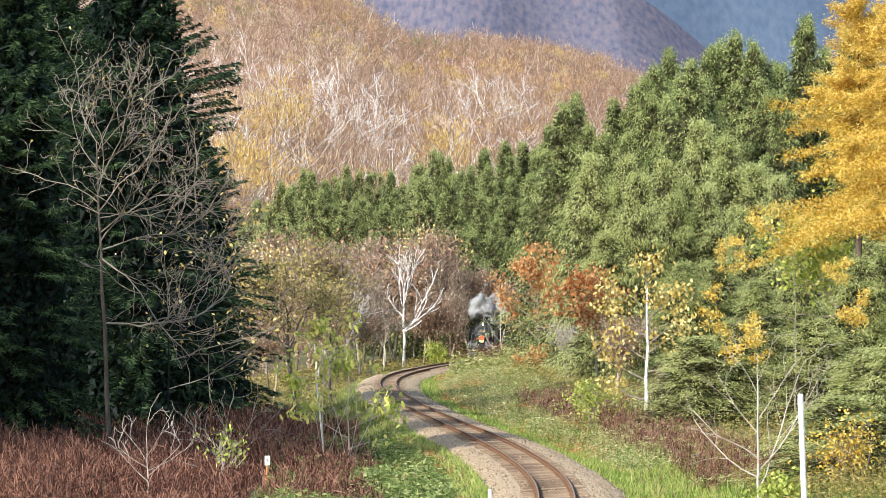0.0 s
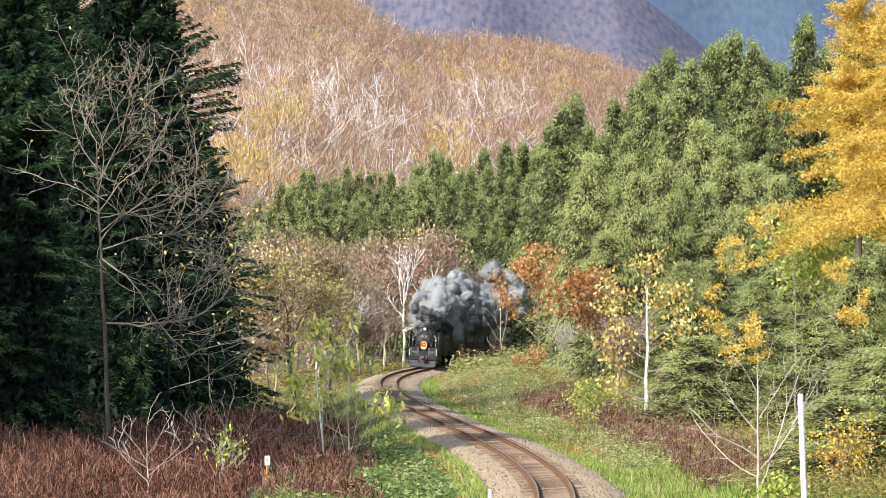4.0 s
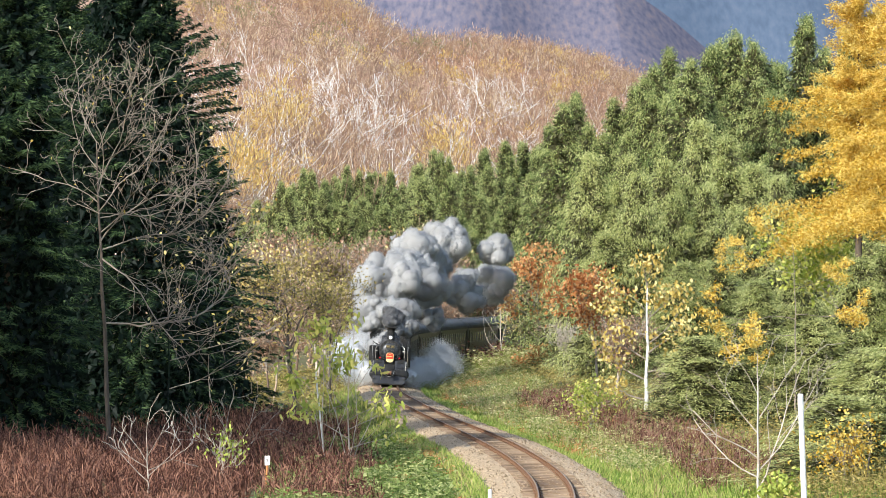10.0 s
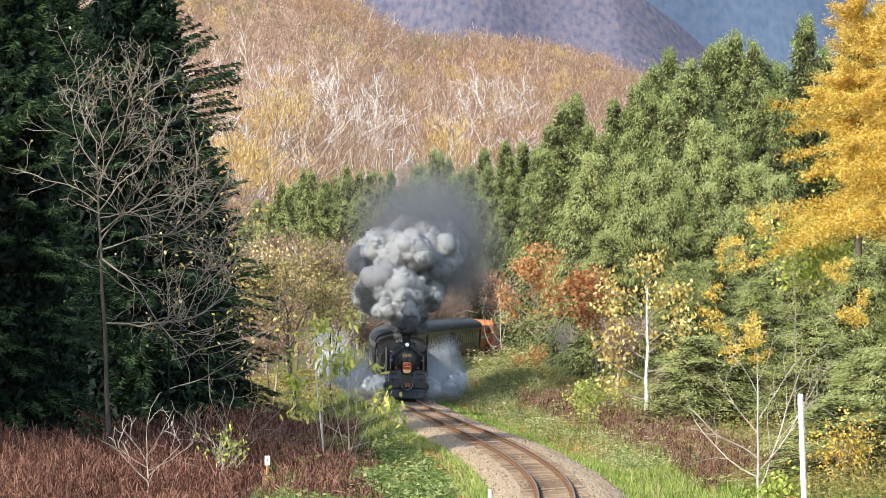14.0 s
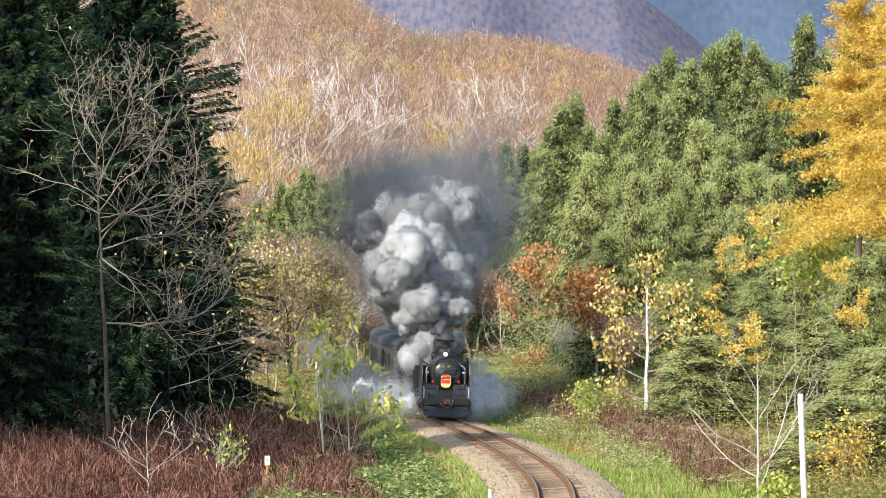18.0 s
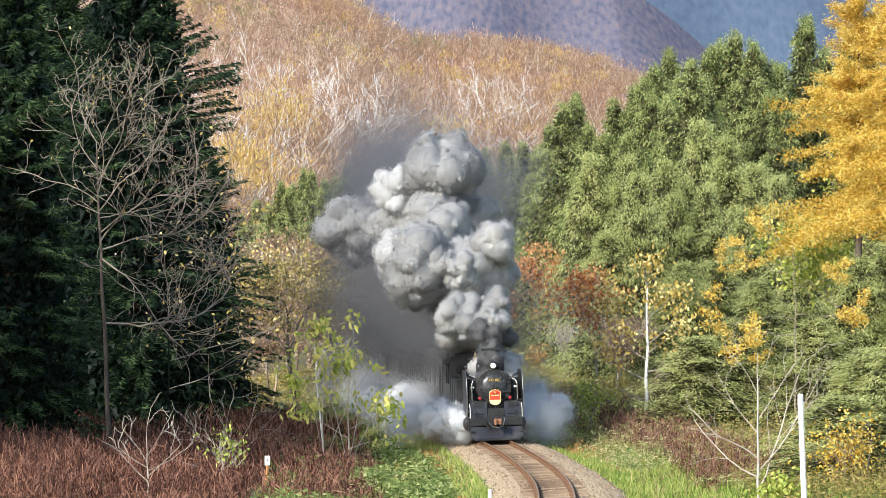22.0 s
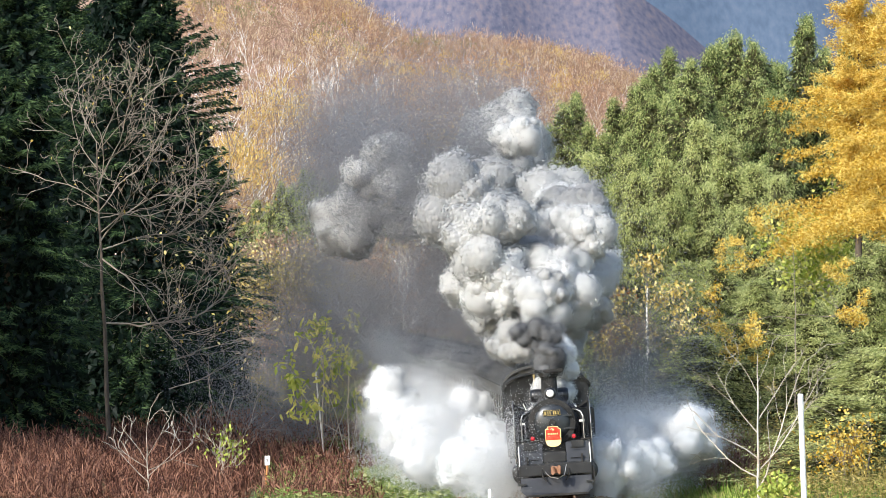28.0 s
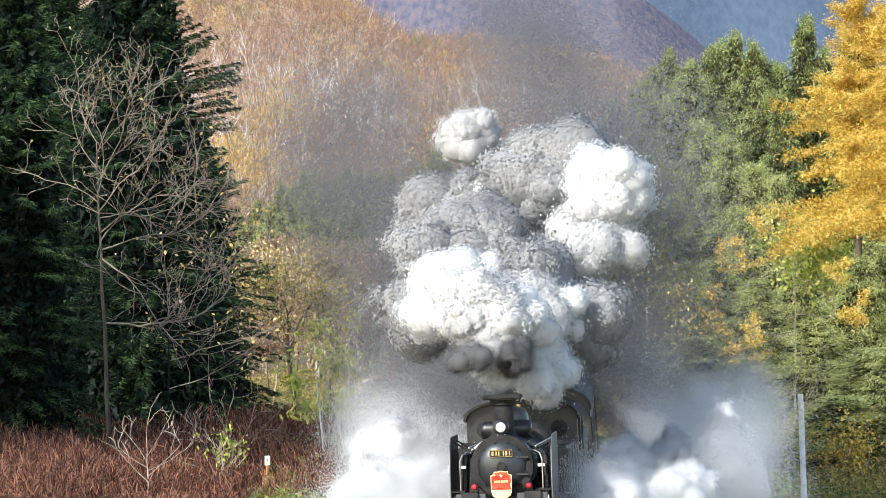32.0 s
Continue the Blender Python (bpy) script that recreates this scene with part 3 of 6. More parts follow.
def spruce_row(cells, s, group, kinds, native, mat, label, jitter=8):
    for px, top in [(a + b, c + d) for a, c in cells for b, d in (((-9, 0), (11, 16)) if kinds is KINDS else ((0, 0),))]:
        px = px + rng.uniform(-jitter, jitter)
        ss = s * rng.uniform(0.95, 1.05)
        y, x = 6200 / ss, (px - 784) / ss
        if not clear_of_line(x, y):
            continue
        h = 6.5 + (513 - top) / ss - float(ground_z(x, y)) + (rng.uniform(-2.5, 1.0) if s < 15 else rng.uniform(-2.0, 0.6))
        wood, crown, heart = kinds[rng.integers(len(kinds))]
        k = h / native * rng.uniform(0.9, 1.06)
        wide = min(max(k, 0.8), 1.25) * (rng.uniform(0.85, 1.15) if kinds is KINDS else rng.uniform(0.9, 1.2))
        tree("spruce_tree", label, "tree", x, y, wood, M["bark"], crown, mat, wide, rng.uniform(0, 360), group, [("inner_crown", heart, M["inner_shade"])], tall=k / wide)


DROOP = "green spruce with drooping branches in the wood"
spruce_row([(470, 330), (510, 320), (550, 300), (590, 292), (630, 285), (665, 300), (705, 292), (745, 285), (785, 270), (820, 258), (860, 250), (900, 235), (940, 215), (985, 195), (1030, 180)], 14.0, "spruce wood", KINDS, 22, M["spruce"], DROOP)
spruce_row([(575, 350), (620, 340), (660, 350), (700, 345), (760, 330), (800, 318), (845, 300), (885, 290), (925, 270), (965, 250), (1005, 225)], 15.0, "spruce wood", KINDS, 22, M["spruce"], DROOP)
spruce_row([(780, 400), (830, 380), (872, 350), (915, 335), (955, 320), (990, 300)], 16.2, "spruce wood", KINDS, 22, M["spruce"], DROOP)
spruce_row([(1010, 175), (1050, 190), (1095, 140), (1130, 120), (1165, 90), (1200, 70), (1235, 82), (1270, 48), (1305, 62), (1340, 75), (1375, 72), (1405, 95), (1440, 70), (1475, 60), (1510, 45), (1550, 40)], 19.0, "spruce wood", KINDS, 22, M["spruce"], DROOP)
spruce_row([(1030, 280), (1075, 215), (1120, 195), (1160, 170), (1215, 120), (1260, 130), (1310, 120), (1350, 130), (1395, 150)], 20.5, "spruce wood", KINDS, 22, M["spruce"], DROOP)
PALE = "pale grey-green feathery conifer on the slope"
spruce_row([(1050, 270), (1110, 230), (1180, 250), (1235, 175), (1290, 215), (1340, 245)], 24.0, "pale conifers", LIGHT, 16, M["fir_light"], PALE, 5)
spruce_row([(1070, 370), (1130, 335), (1195, 330), (1255, 300), (1320, 330), (1380, 320)], 26.5, "pale conifers", LIGHT, 16, M["fir_light"], PALE, 5)
spruce_row([(1210, 440), (1275, 420), (1345, 440), (1420, 430), (1490, 400), (1550, 350)], 30.0, "pale conifers", LIGHT, 16, M["fir_light"], PALE, 5)
spruce_row([(1230, 540), (1300, 520), (1440, 520), (1520, 470), (1580, 430)], 38.0, "pale conifers", LIGHT, 16, M["fir_light"], PALE, 5)

spruce_row([(1480, 610), (1545, 560), (1600, 500)], 50.0, "pale conifers", LIGHT, 16, M["fir_light"], PALE, 5)
spruce_row([(440, 345), (475, 338), (505, 335), (535, 322), (568, 312), (600, 306), (632, 300), (660, 298), (690, 300), (718, 296), (748, 290), (778, 280), (806, 270)], 13.2, "spruce wood", KINDS, 22, M["spruce"], DROOP)
spruce_row([(430, 400), (460, 385), (490, 372), (520, 340), (560, 330), (600, 345), (640, 365), (685, 372), (730, 375), (770, 360), (815, 352)], 14.6, "spruce wood", KINDS, 22, M["spruce"], DROOP)
spruce_row([(1030, 400), (1085, 430), (1150, 420), (1215, 480)], 23.0, "spruce wood", KINDS, 22, M["spruce"], DROOP)

# golden larches at the edge of the wood
for x_y, top, seed, r in (((21.65, 182.4), 35, 61, 5.6), ((22.67, 172.2), 10, 62, 5.2)):
    h = 6.5 + (513 - top) * x_y[1] / 6200 + 0.5
    w, c = conifer_meshes(seed, h, r, whorl=0.95, per=8, m=15, k=42, twig=0.24, width=0.07, droop=0.3, rise=0.55, bare=0.44, shape=0.6, gap=0.08, inner=0.06, wild=0.9, fuzz=0.17, even=0.5)
    tree("larch_tree", "golden autumn larch at the wood's edge", "tree", *x_y, w, M["bark"], c, M["larch"], group="larches")


# broadleaf trees
def broadleaf(name, label, x_y, h, seed, wood_mat, crown_mat=None, per=8, cloud=0.5, size=0.16, width=0.11, levels=5, spread=0.5, first=0.3,
              twigs=None, group="", up=0.25, lean=(0, 0), stems=1, thin=0.006, forks=(2, 3), droop=0.4, turn=0.0, r0=None, per_twig=4, twig_size=0.6):
    segs, tips = grow(seed, h, spread, levels, first, forks, lean, up, stems=stems, r0=r0)
    extra = []
    top = max(s[1][2] for s in segs)
    k = h / top
    if twigs:
        extra.append(("twiggery", twig_mesh(tips, seed + 1, per_twig, twig_size / k, twigs[1] / k), M[twigs[0]]))
    thin, cloud, size, width = thin / k, cloud / k, size / k, width / k
    return tree(name, label, "tree", *x_y, wood_mesh(segs, thin=thin), M[wood_mat], leaf_mesh(tips, seed, per, cloud, size, width, droop) if crown_mat else None,
                M[crown_mat] if crown_mat else None, h / top, turn, group, extra)


limb_tree("bare_tree", "large leafless tree with grey spreading branches before the firs", (-15.5, 163.2), 71, 14.5,
          [(14.3, (-0.35, 0.1, 0.93), 6.0), (14.4, (0.66, -0.1, 0.72), 6.5), (13.6, (-0.8, 0.1, 0.55), 5.5), (11.6, (0.74, -0.1, 0.62), 6.5), (11.3, (0.88, 0.05, 0.4), 8.0), (9.8, (0.93, 0.0, 0.28), 9.8),
           (9.4, (0.97, -0.1, -0.2), 6.5), (6.4, (1.0, 0.1, -0.05), 9.4), (13.0, (0.42, -0.3, 0.85), 5.5), (12.0, (-0.65, 0.0, 0.7), 4.5), (12.4, (0.3, -0.2, 0.9), 5.0),
           (10.6, (0.9, 0.1, 0.36), 7.0), (10.2, (0.6, -0.4, 0.6), 5.0), (14.2, (0.2, 0.0, 0.98), 5.5)],
          0.14, "grey_bark", 0.0115, density=2.9, sub=3, stem="bark", wobble=0.2, lean=(-0.05, 0), upturn=0.05, leaf="yellow_leaf", leaf_args=(1, 0.2, 0.15, 0.1, 0.8), sparse=9)
# its trunk is coloured near-black in place of the shade it stands in
limb_tree("bare_tree", "leafless tree with a few yellow leaves", (-13.44, 172.2), 72, 8.5,
          [(8.2, (0.6, 0.1, 0.7), 5.0), (7.0, (0.9, 0.0, 0.4), 6.0), (5.5, (0.95, -0.2, 0.25), 6.5), (4.4, (0.95, 0.1, 0.1), 7.0), (6.4, (0.1, -0.5, 0.8), 4.0), (3.0, (0.9, -0.2, 0.1), 5.5)],
          0.08, "grey_bark", 0.012, leaf="yellow_leaf", leaf_args=(1, 0.2, 0.2, 0.15, 0.8), density=2.3, sub=2, stem="deep_shade", wobble=0.11, upturn=0.02)
broadleaf("bare_tree", "thin tree with sparse olive-yellow leaves", (-8.80, 206.7), 10.5, 73, "bark", "olive_leaf", per=8, cloud=0.45, levels=5, spread=0.6, thin=0.012, size=0.17)
broadleaf("bare_tree", "thin tree with sparse olive-yellow leaves", (-7.37, 229.6), 9.0, 74, "bark", "olive_leaf", per=8, cloud=0.45, levels=5, spread=0.6, thin=0.012, size=0.17)
limb_tree("birch_tree", "bare white birch beside the curve of the track", (-3.74, 331.6), 79, 9.4,
          [(3.7, (0.7, 0.1, 0.7), 6.2), (4.0, (0.8, -0.1, 0.55), 4.6), (6.0, (-0.4, 0.1, 0.9), 5.0), (6.4, (0.22, 0.1, 0.97), 4.6), (7.2, (0.4, 0.0, 0.9), 3.6), (7.0, (-0.12, -0.1, 1.0), 4.0), (8.4, (-0.1, 0.0, 1.0), 2.4),
           (8.0, (0.3, -0.1, 0.9), 2.4), (3.9, (0.9, 0.0, 0.3), 2.0), (5.2, (-0.6, 0.1, 0.7), 2.6)],
          0.19, "birch_bark", 0.024, density=2.6, sub=2, side=0.2, wobble=0.09, upturn=0.07)
broadleaf("birch_tree", "slender bare birch among the thicket", (-8.10, 302.4), 8.5, 80, "birch_bark", None, levels=5, spread=0.4, first=0.4, twigs=("brown_twig", 0.02), thin=0.02, r0=0.1)
broadleaf("birch_tree", "slender bare birch among the thicket", (-6.45, 310.0), 10.0, 81, "grey_bark", None, levels=5, spread=0.4, first=0.4, twigs=("brown_twig", 0.02), thin=0.02, r0=0.09)
limb_tree("orange_tree", "tree with rust-orange autumn leaves behind the verge", (8.09, 288.4), 84, 8.0,
          [(3.2, (-0.45, 0, 0.85), 5.0), (3.6, (0.4, 0, 0.9), 5.0), (4.6, (-0.4, 0.1, 0.9), 4.2), (5.4, (0.35, 0, 0.9), 3.4), (6.2, (-0.3, 0, 0.9), 3.0), (7.0, (0.2, 0.1, 0.95), 2.6), (7.8, (-0.1, 0, 1.0), 2.0), (2.6, (-0.7, 0, 0.7), 3.2)],
          0.09, "grey_bark", 0.014, leaf="orange_leaf", leaf_args=(18, 0.36, 0.24, 0.17, 0.6), density=2.0, sub=2, side=0.22)
broadleaf("pale_trunk_tree", "straight pale trunk among rust-orange leaves", (9.64, 281.8), 6.6, 85, "birch_bark", "orange_leaf", per=2, cloud=0.5, levels=4, spread=0.4, first=0.8, size=0.2, r0=0.16)
broadleaf("orange_tree", "small orange-leaved tree at the wood's edge", (9.79, 221.4), 7.8, 86, "grey_bark", "orange_leaf", per=10, cloud=0.35, levels=5, spread=0.4, first=0.4, size=0.2, width=0.15)
limb_tree("yellow_tree", "pale-trunked tree with drooping yellow leaves", (10.11, 174.6), 87, 6.6,
          [(1.0, (-0.8, -0.2, 0.3), 1.4), (1.3, (0.8, 0.1, 0.4), 1.3), (2.0, (-0.8, 0.2, 0.4), 1.8), (2.4, (0.85, -0.2, 0.4), 1.9), (3.0, (-0.7, -0.3, 0.5), 2.0), (3.3, (0.3, -0.8, 0.5), 1.7), (3.8, (0.8, 0.1, 0.5), 2.1),
           (4.2, (-0.8, 0.1, 0.5), 2.0), (4.6, (0.1, 0.8, 0.6), 1.6), (5.0, (0.7, -0.2, 0.6), 1.8), (5.4, (-0.6, 0, 0.7), 1.7), (6.0, (0.4, 0.2, 0.8), 1.4), (6.4, (-0.2, -0.1, 1.0), 1.3)],
          0.13, "grey_bark", 0.009, leaf="yellow_leaf", leaf_args=(14, 0.36, 0.2, 0.14, 1.2), stem="birch_bark", density=3.0, sub=2)
broadleaf("orange_bush", "low orange bush beside the verge", (8.05, 281.8), 1.9, 88, "grey_bark", "orange_leaf", per=26, cloud=0.3, levels=4, spread=0.9, first=0.2, size=0.2, width=0.15, stems=4)
broadleaf("lime_bush", "yellow-green leafy bush on the verge", (6.97, 167.6), 2.6, 89, "pale_twig", "lime_leaf", per=7, cloud=0.25, levels=4, spread=0.7, first=0.3, size=0.15, width=0.09, stems=3)
broadleaf("lime_bush", "yellow-green leafy bush beside the track curve", (-0.57, 322.9), 2.4, 90, "pale_twig", "lime_leaf", per=8, cloud=0.28, levels=4, spread=0.6, first=0.3, size=0.2, width=0.12, stems=3)
limb_tree("sapling", "leafless pale forked sapling at the wood's edge", (9.98, 110.7), 91, 4.9,
          [(1.0, (-0.85, 0.1, 0.42), 2.8), (1.2, (0.7, 0.0, 0.7), 3.6), (1.6, (-0.8, -0.2, 0.5), 2.6), (2.4, (-0.6, 0.2, 0.75), 2.4), (2.8, (0.5, 0.1, 0.85), 2.2), (3.6, (-0.5, 0, 0.8), 1.6), (0.6, (0.3, 0.1, 0.95), 4.4), (4.0, (0.4, 0, 0.8), 1.2)],
          0.06, "pale_twig", 0.008, density=2.2, sub=2)
limb_tree("sapling", "leafless thin sapling beside the verge", (5.17, 302.4), 92, 6.4,
          [(1.4, (-0.75, 0.1, 0.7), 4.2), (2.6, (-0.7, 0.0, 0.55), 2.6), (0.6, (0.12, 0.1, 1.0), 5.0), (3.6, (-0.5, 0.2, 0.8), 2.0)],
          0.06, "pale_twig", 0.017, density=1.0, sub=2)
broadleaf("sapling", "leafless thin sapling beside the verge", (8.76, 248.0), 4.5, 93, "pale_twig", None, levels=4, spread=0.5, first=0.4, twigs=("pale_twig", 0.014), thin=0.014, stems=3, r0=0.05)
broadleaf("golden_bush", "orange and olive leafy bush at the wood's foot", (13.63, 114.8), 2.4, 151, "grey_bark", "larch", per=6, cloud=0.32, levels=4, spread=0.8, first=0.25, size=0.11, width=0.07, stems=4)
broadleaf("lime_bush", "yellow-green leafy bush at the wood's foot", (10.72, 108.8), 1.0, 152, "pale_twig", "lime_leaf", per=5, cloud=0.3, levels=4, spread=0.7, first=0.3, size=0.16, width=0.1, stems=3)
broadleaf("lime_bush", "yellow-green climber leaves on the wood's edge", (21.70, 187.9), 12.0, 153, "pale_twig", "lime_leaf", per=10, cloud=0.6, levels=5, spread=0.4, first=0.4, size=0.24, width=0.18)
limb_tree("larch_tree", "young larch with golden sprays on bare boughs", (15.53, 155.0), 154, 8.2,
          [(6.9, (-0.95, -0.1, 0.12), 2.8), (4.9, (-0.97, -0.2, 0.05), 3.8), (5.1, (0.9, -0.2, 0.15), 2.6), (7.6, (-0.6, 0, 0.5), 1.8), (4.2, (-0.7, -0.4, -0.1), 2.4), (6.2, (0.8, 0.1, 0.3), 2.0)],
          0.05, "grey_bark", 0.01, leaf="larch", leaf_args=(60, 0.15, 0.14, 0.05, 0.1), density=4.6, sub=2, upturn=0.02)
# shrubs in the field
limb_tree("bare_shrub", "pale leafless shrub standing in the red weeds", (-10.65, 126.5), 94, 2.2,
          [(0.9, (-0.7, 0.1, 0.7), 1.5), (1.1, (0.8, 0.0, 0.6), 1.7), (1.6, (-0.5, 0.2, 0.8), 1.5), (1.8, (0.4, -0.2, 0.85), 1.5), (2.1, (-0.1, 0.1, 1.0), 1.3), (1.3, (0.9, 0.2, 0.3), 1.4), (1.4, (-0.9, -0.1, 0.35), 1.3)],
          0.05, "pale_twig", 0.010, density=6.0, sub=2)
limb_tree("bare_shrub", "pinkish leafless shrub standing in the red weeds", (-9.37, 151.2), 95, 1.0,
          [(0.2, (-0.55, 0.1, 0.8), 3.0), (0.3, (0.5, 0.0, 0.8), 3.2), (0.5, (0.75, 0.2, 0.6), 3.2), (0.6, (-0.2, -0.2, 0.95), 2.8), (0.9, (0.2, 0.1, 1.0), 2.8), (0.4, (-0.8, 0.2, 0.5), 2.4)],
          0.045, "pale_twig", 0.01, density=2.8, sub=2)
limb_tree("green_shrub", "thin shrub with yellow-green leaves by the track", (-3.90, 147.6), 96, 5.4,
          [(0.5, (-0.25, 0, 0.95), 5.2), (0.8, (0.35, 0, 0.9), 4.6), (2.0, (0.7, 0, 0.6), 2.0), (2.8, (-0.6, 0, 0.7), 1.8), (3.6, (0.5, 0.1, 0.8), 1.6), (1.2, (0.8, 0.1, 0.35), 1.6), (4.6, (-0.3, 0, 0.9), 1.2), (1.6, (-0.7, 0.1, 0.6), 2.2), (2.4, (0.8, 0.2, 0.5), 1.8), (0.3, (0.15, 0.3, 0.95), 4.0)],
          0.05, "pale_twig", 0.01, leaf="lime_leaf", leaf_args=(7, 0.2, 0.3, 0.13, 1.2), density=1.6, sub=2)
limb_tree("green_shrub", "thin shrub with yellow-green leaves by the track", (-5.00, 147.6), 97, 6.2,
          [(5.9, (0.3, 0, 0.8), 0.7), (5.0, (-0.6, 0, 0.6), 0.9), (4.2, (0.7, 0, 0.6), 1.1), (1.0, (-0.3, 0, 0.9), 3.6), (6.0, (-0.4, 0, 0.8), 0.6), (3.4, (-0.8, 0, 0.4), 1.0), (2.2, (-0.7, 0.2, 0.6), 1.6), (0.6, (0.4, 0.2, 0.9), 4.4)],
          0.04, "pale_twig", 0.01, leaf="lime_leaf", leaf_args=(7, 0.2, 0.3, 0.14, 1.2), density=1.3, sub=2)
broadleaf("green_shrub", "small shrub with yellowing leaves in the weeds", (-8.38, 131.9), 2.6, 98, "pale_twig", "lime_leaf", per=2, cloud=0.18, levels=4, spread=0.4, first=0.4, size=0.16, width=0.08, stems=2, thin=0.008, droop=1.0, r0=0.03)

# brown thicket behind the curve: a few shared shapes
THICKET = []
for i in range(4):
    segs, tips = grow(110 + i, 9.5, 0.42, 5, 0.28, (2, 3), up=0.35, stems=2)
    THICKET.append((wood_mesh(segs, 4, 0.026), twig_mesh(tips, 120 + i, 5, 1.0, 0.034), leaf_mesh(tips, 130 + i, 7, 0.6, 0.17, 0.12), 9.5 / max(s[1][2] for s in segs)))
for i, (px, top, s, leaf) in enumerate([(470, 430, 18, 2), (505, 420, 17, 1), (545, 440, 18, 2), (580, 430, 17, 1), (612, 450, 17.5, 0), (640, 455, 17, 1), (668, 440, 16.5, 0), (700, 425, 16.5, 3),
                                        (735, 410, 16.5, 3), (770, 420, 17, 0), (805, 465, 17.3, 0), (838, 480, 17, 0), (560, 480, 20.5, 2), (520, 500, 22, 2), (595, 510, 21, 2), (640, 530, 20, 0), (680, 520, 19, 0),
                                        (750, 520, 18, 0), (790, 520, 17.6, 0), (905, 500, 17, 0), (930, 520, 19, 3), (985, 545, 21, 0), (1015, 560, 24, 0), (1085, 560, 30, 3), (1190, 640, 36, 0), (480, 540, 26, 2)]):
    y, x = 6200 / s, (px - 784) / s
    if not clear_of_line(x, y, 3.6):
        continue
    h = 6.5 + (513 - top) / s - float(ground_z(x, y))
    wood, tw, lf, k = THICKET[i % 4]
    mat = {0: "olive_leaf" if i % 2 else None, 1: "hill_rust", 2: "olive_leaf" if i % 3 else "yellow_leaf", 3: "orange_leaf"}.get(leaf)
    bark = M["pale_twig"] if i % 3 == 0 else M["brown_twig"]
    tree("thicket_tree", "brown leafless tree in the thicket" if not leaf else "thicket tree with fading brown leaves", "tree", x, y, wood, bark,
         lf if mat else None, M[mat] if mat else None, k * h / 9.5, rng.uniform(0, 360), "thicket", [("twiggery", tw, M["brown_twig"])])


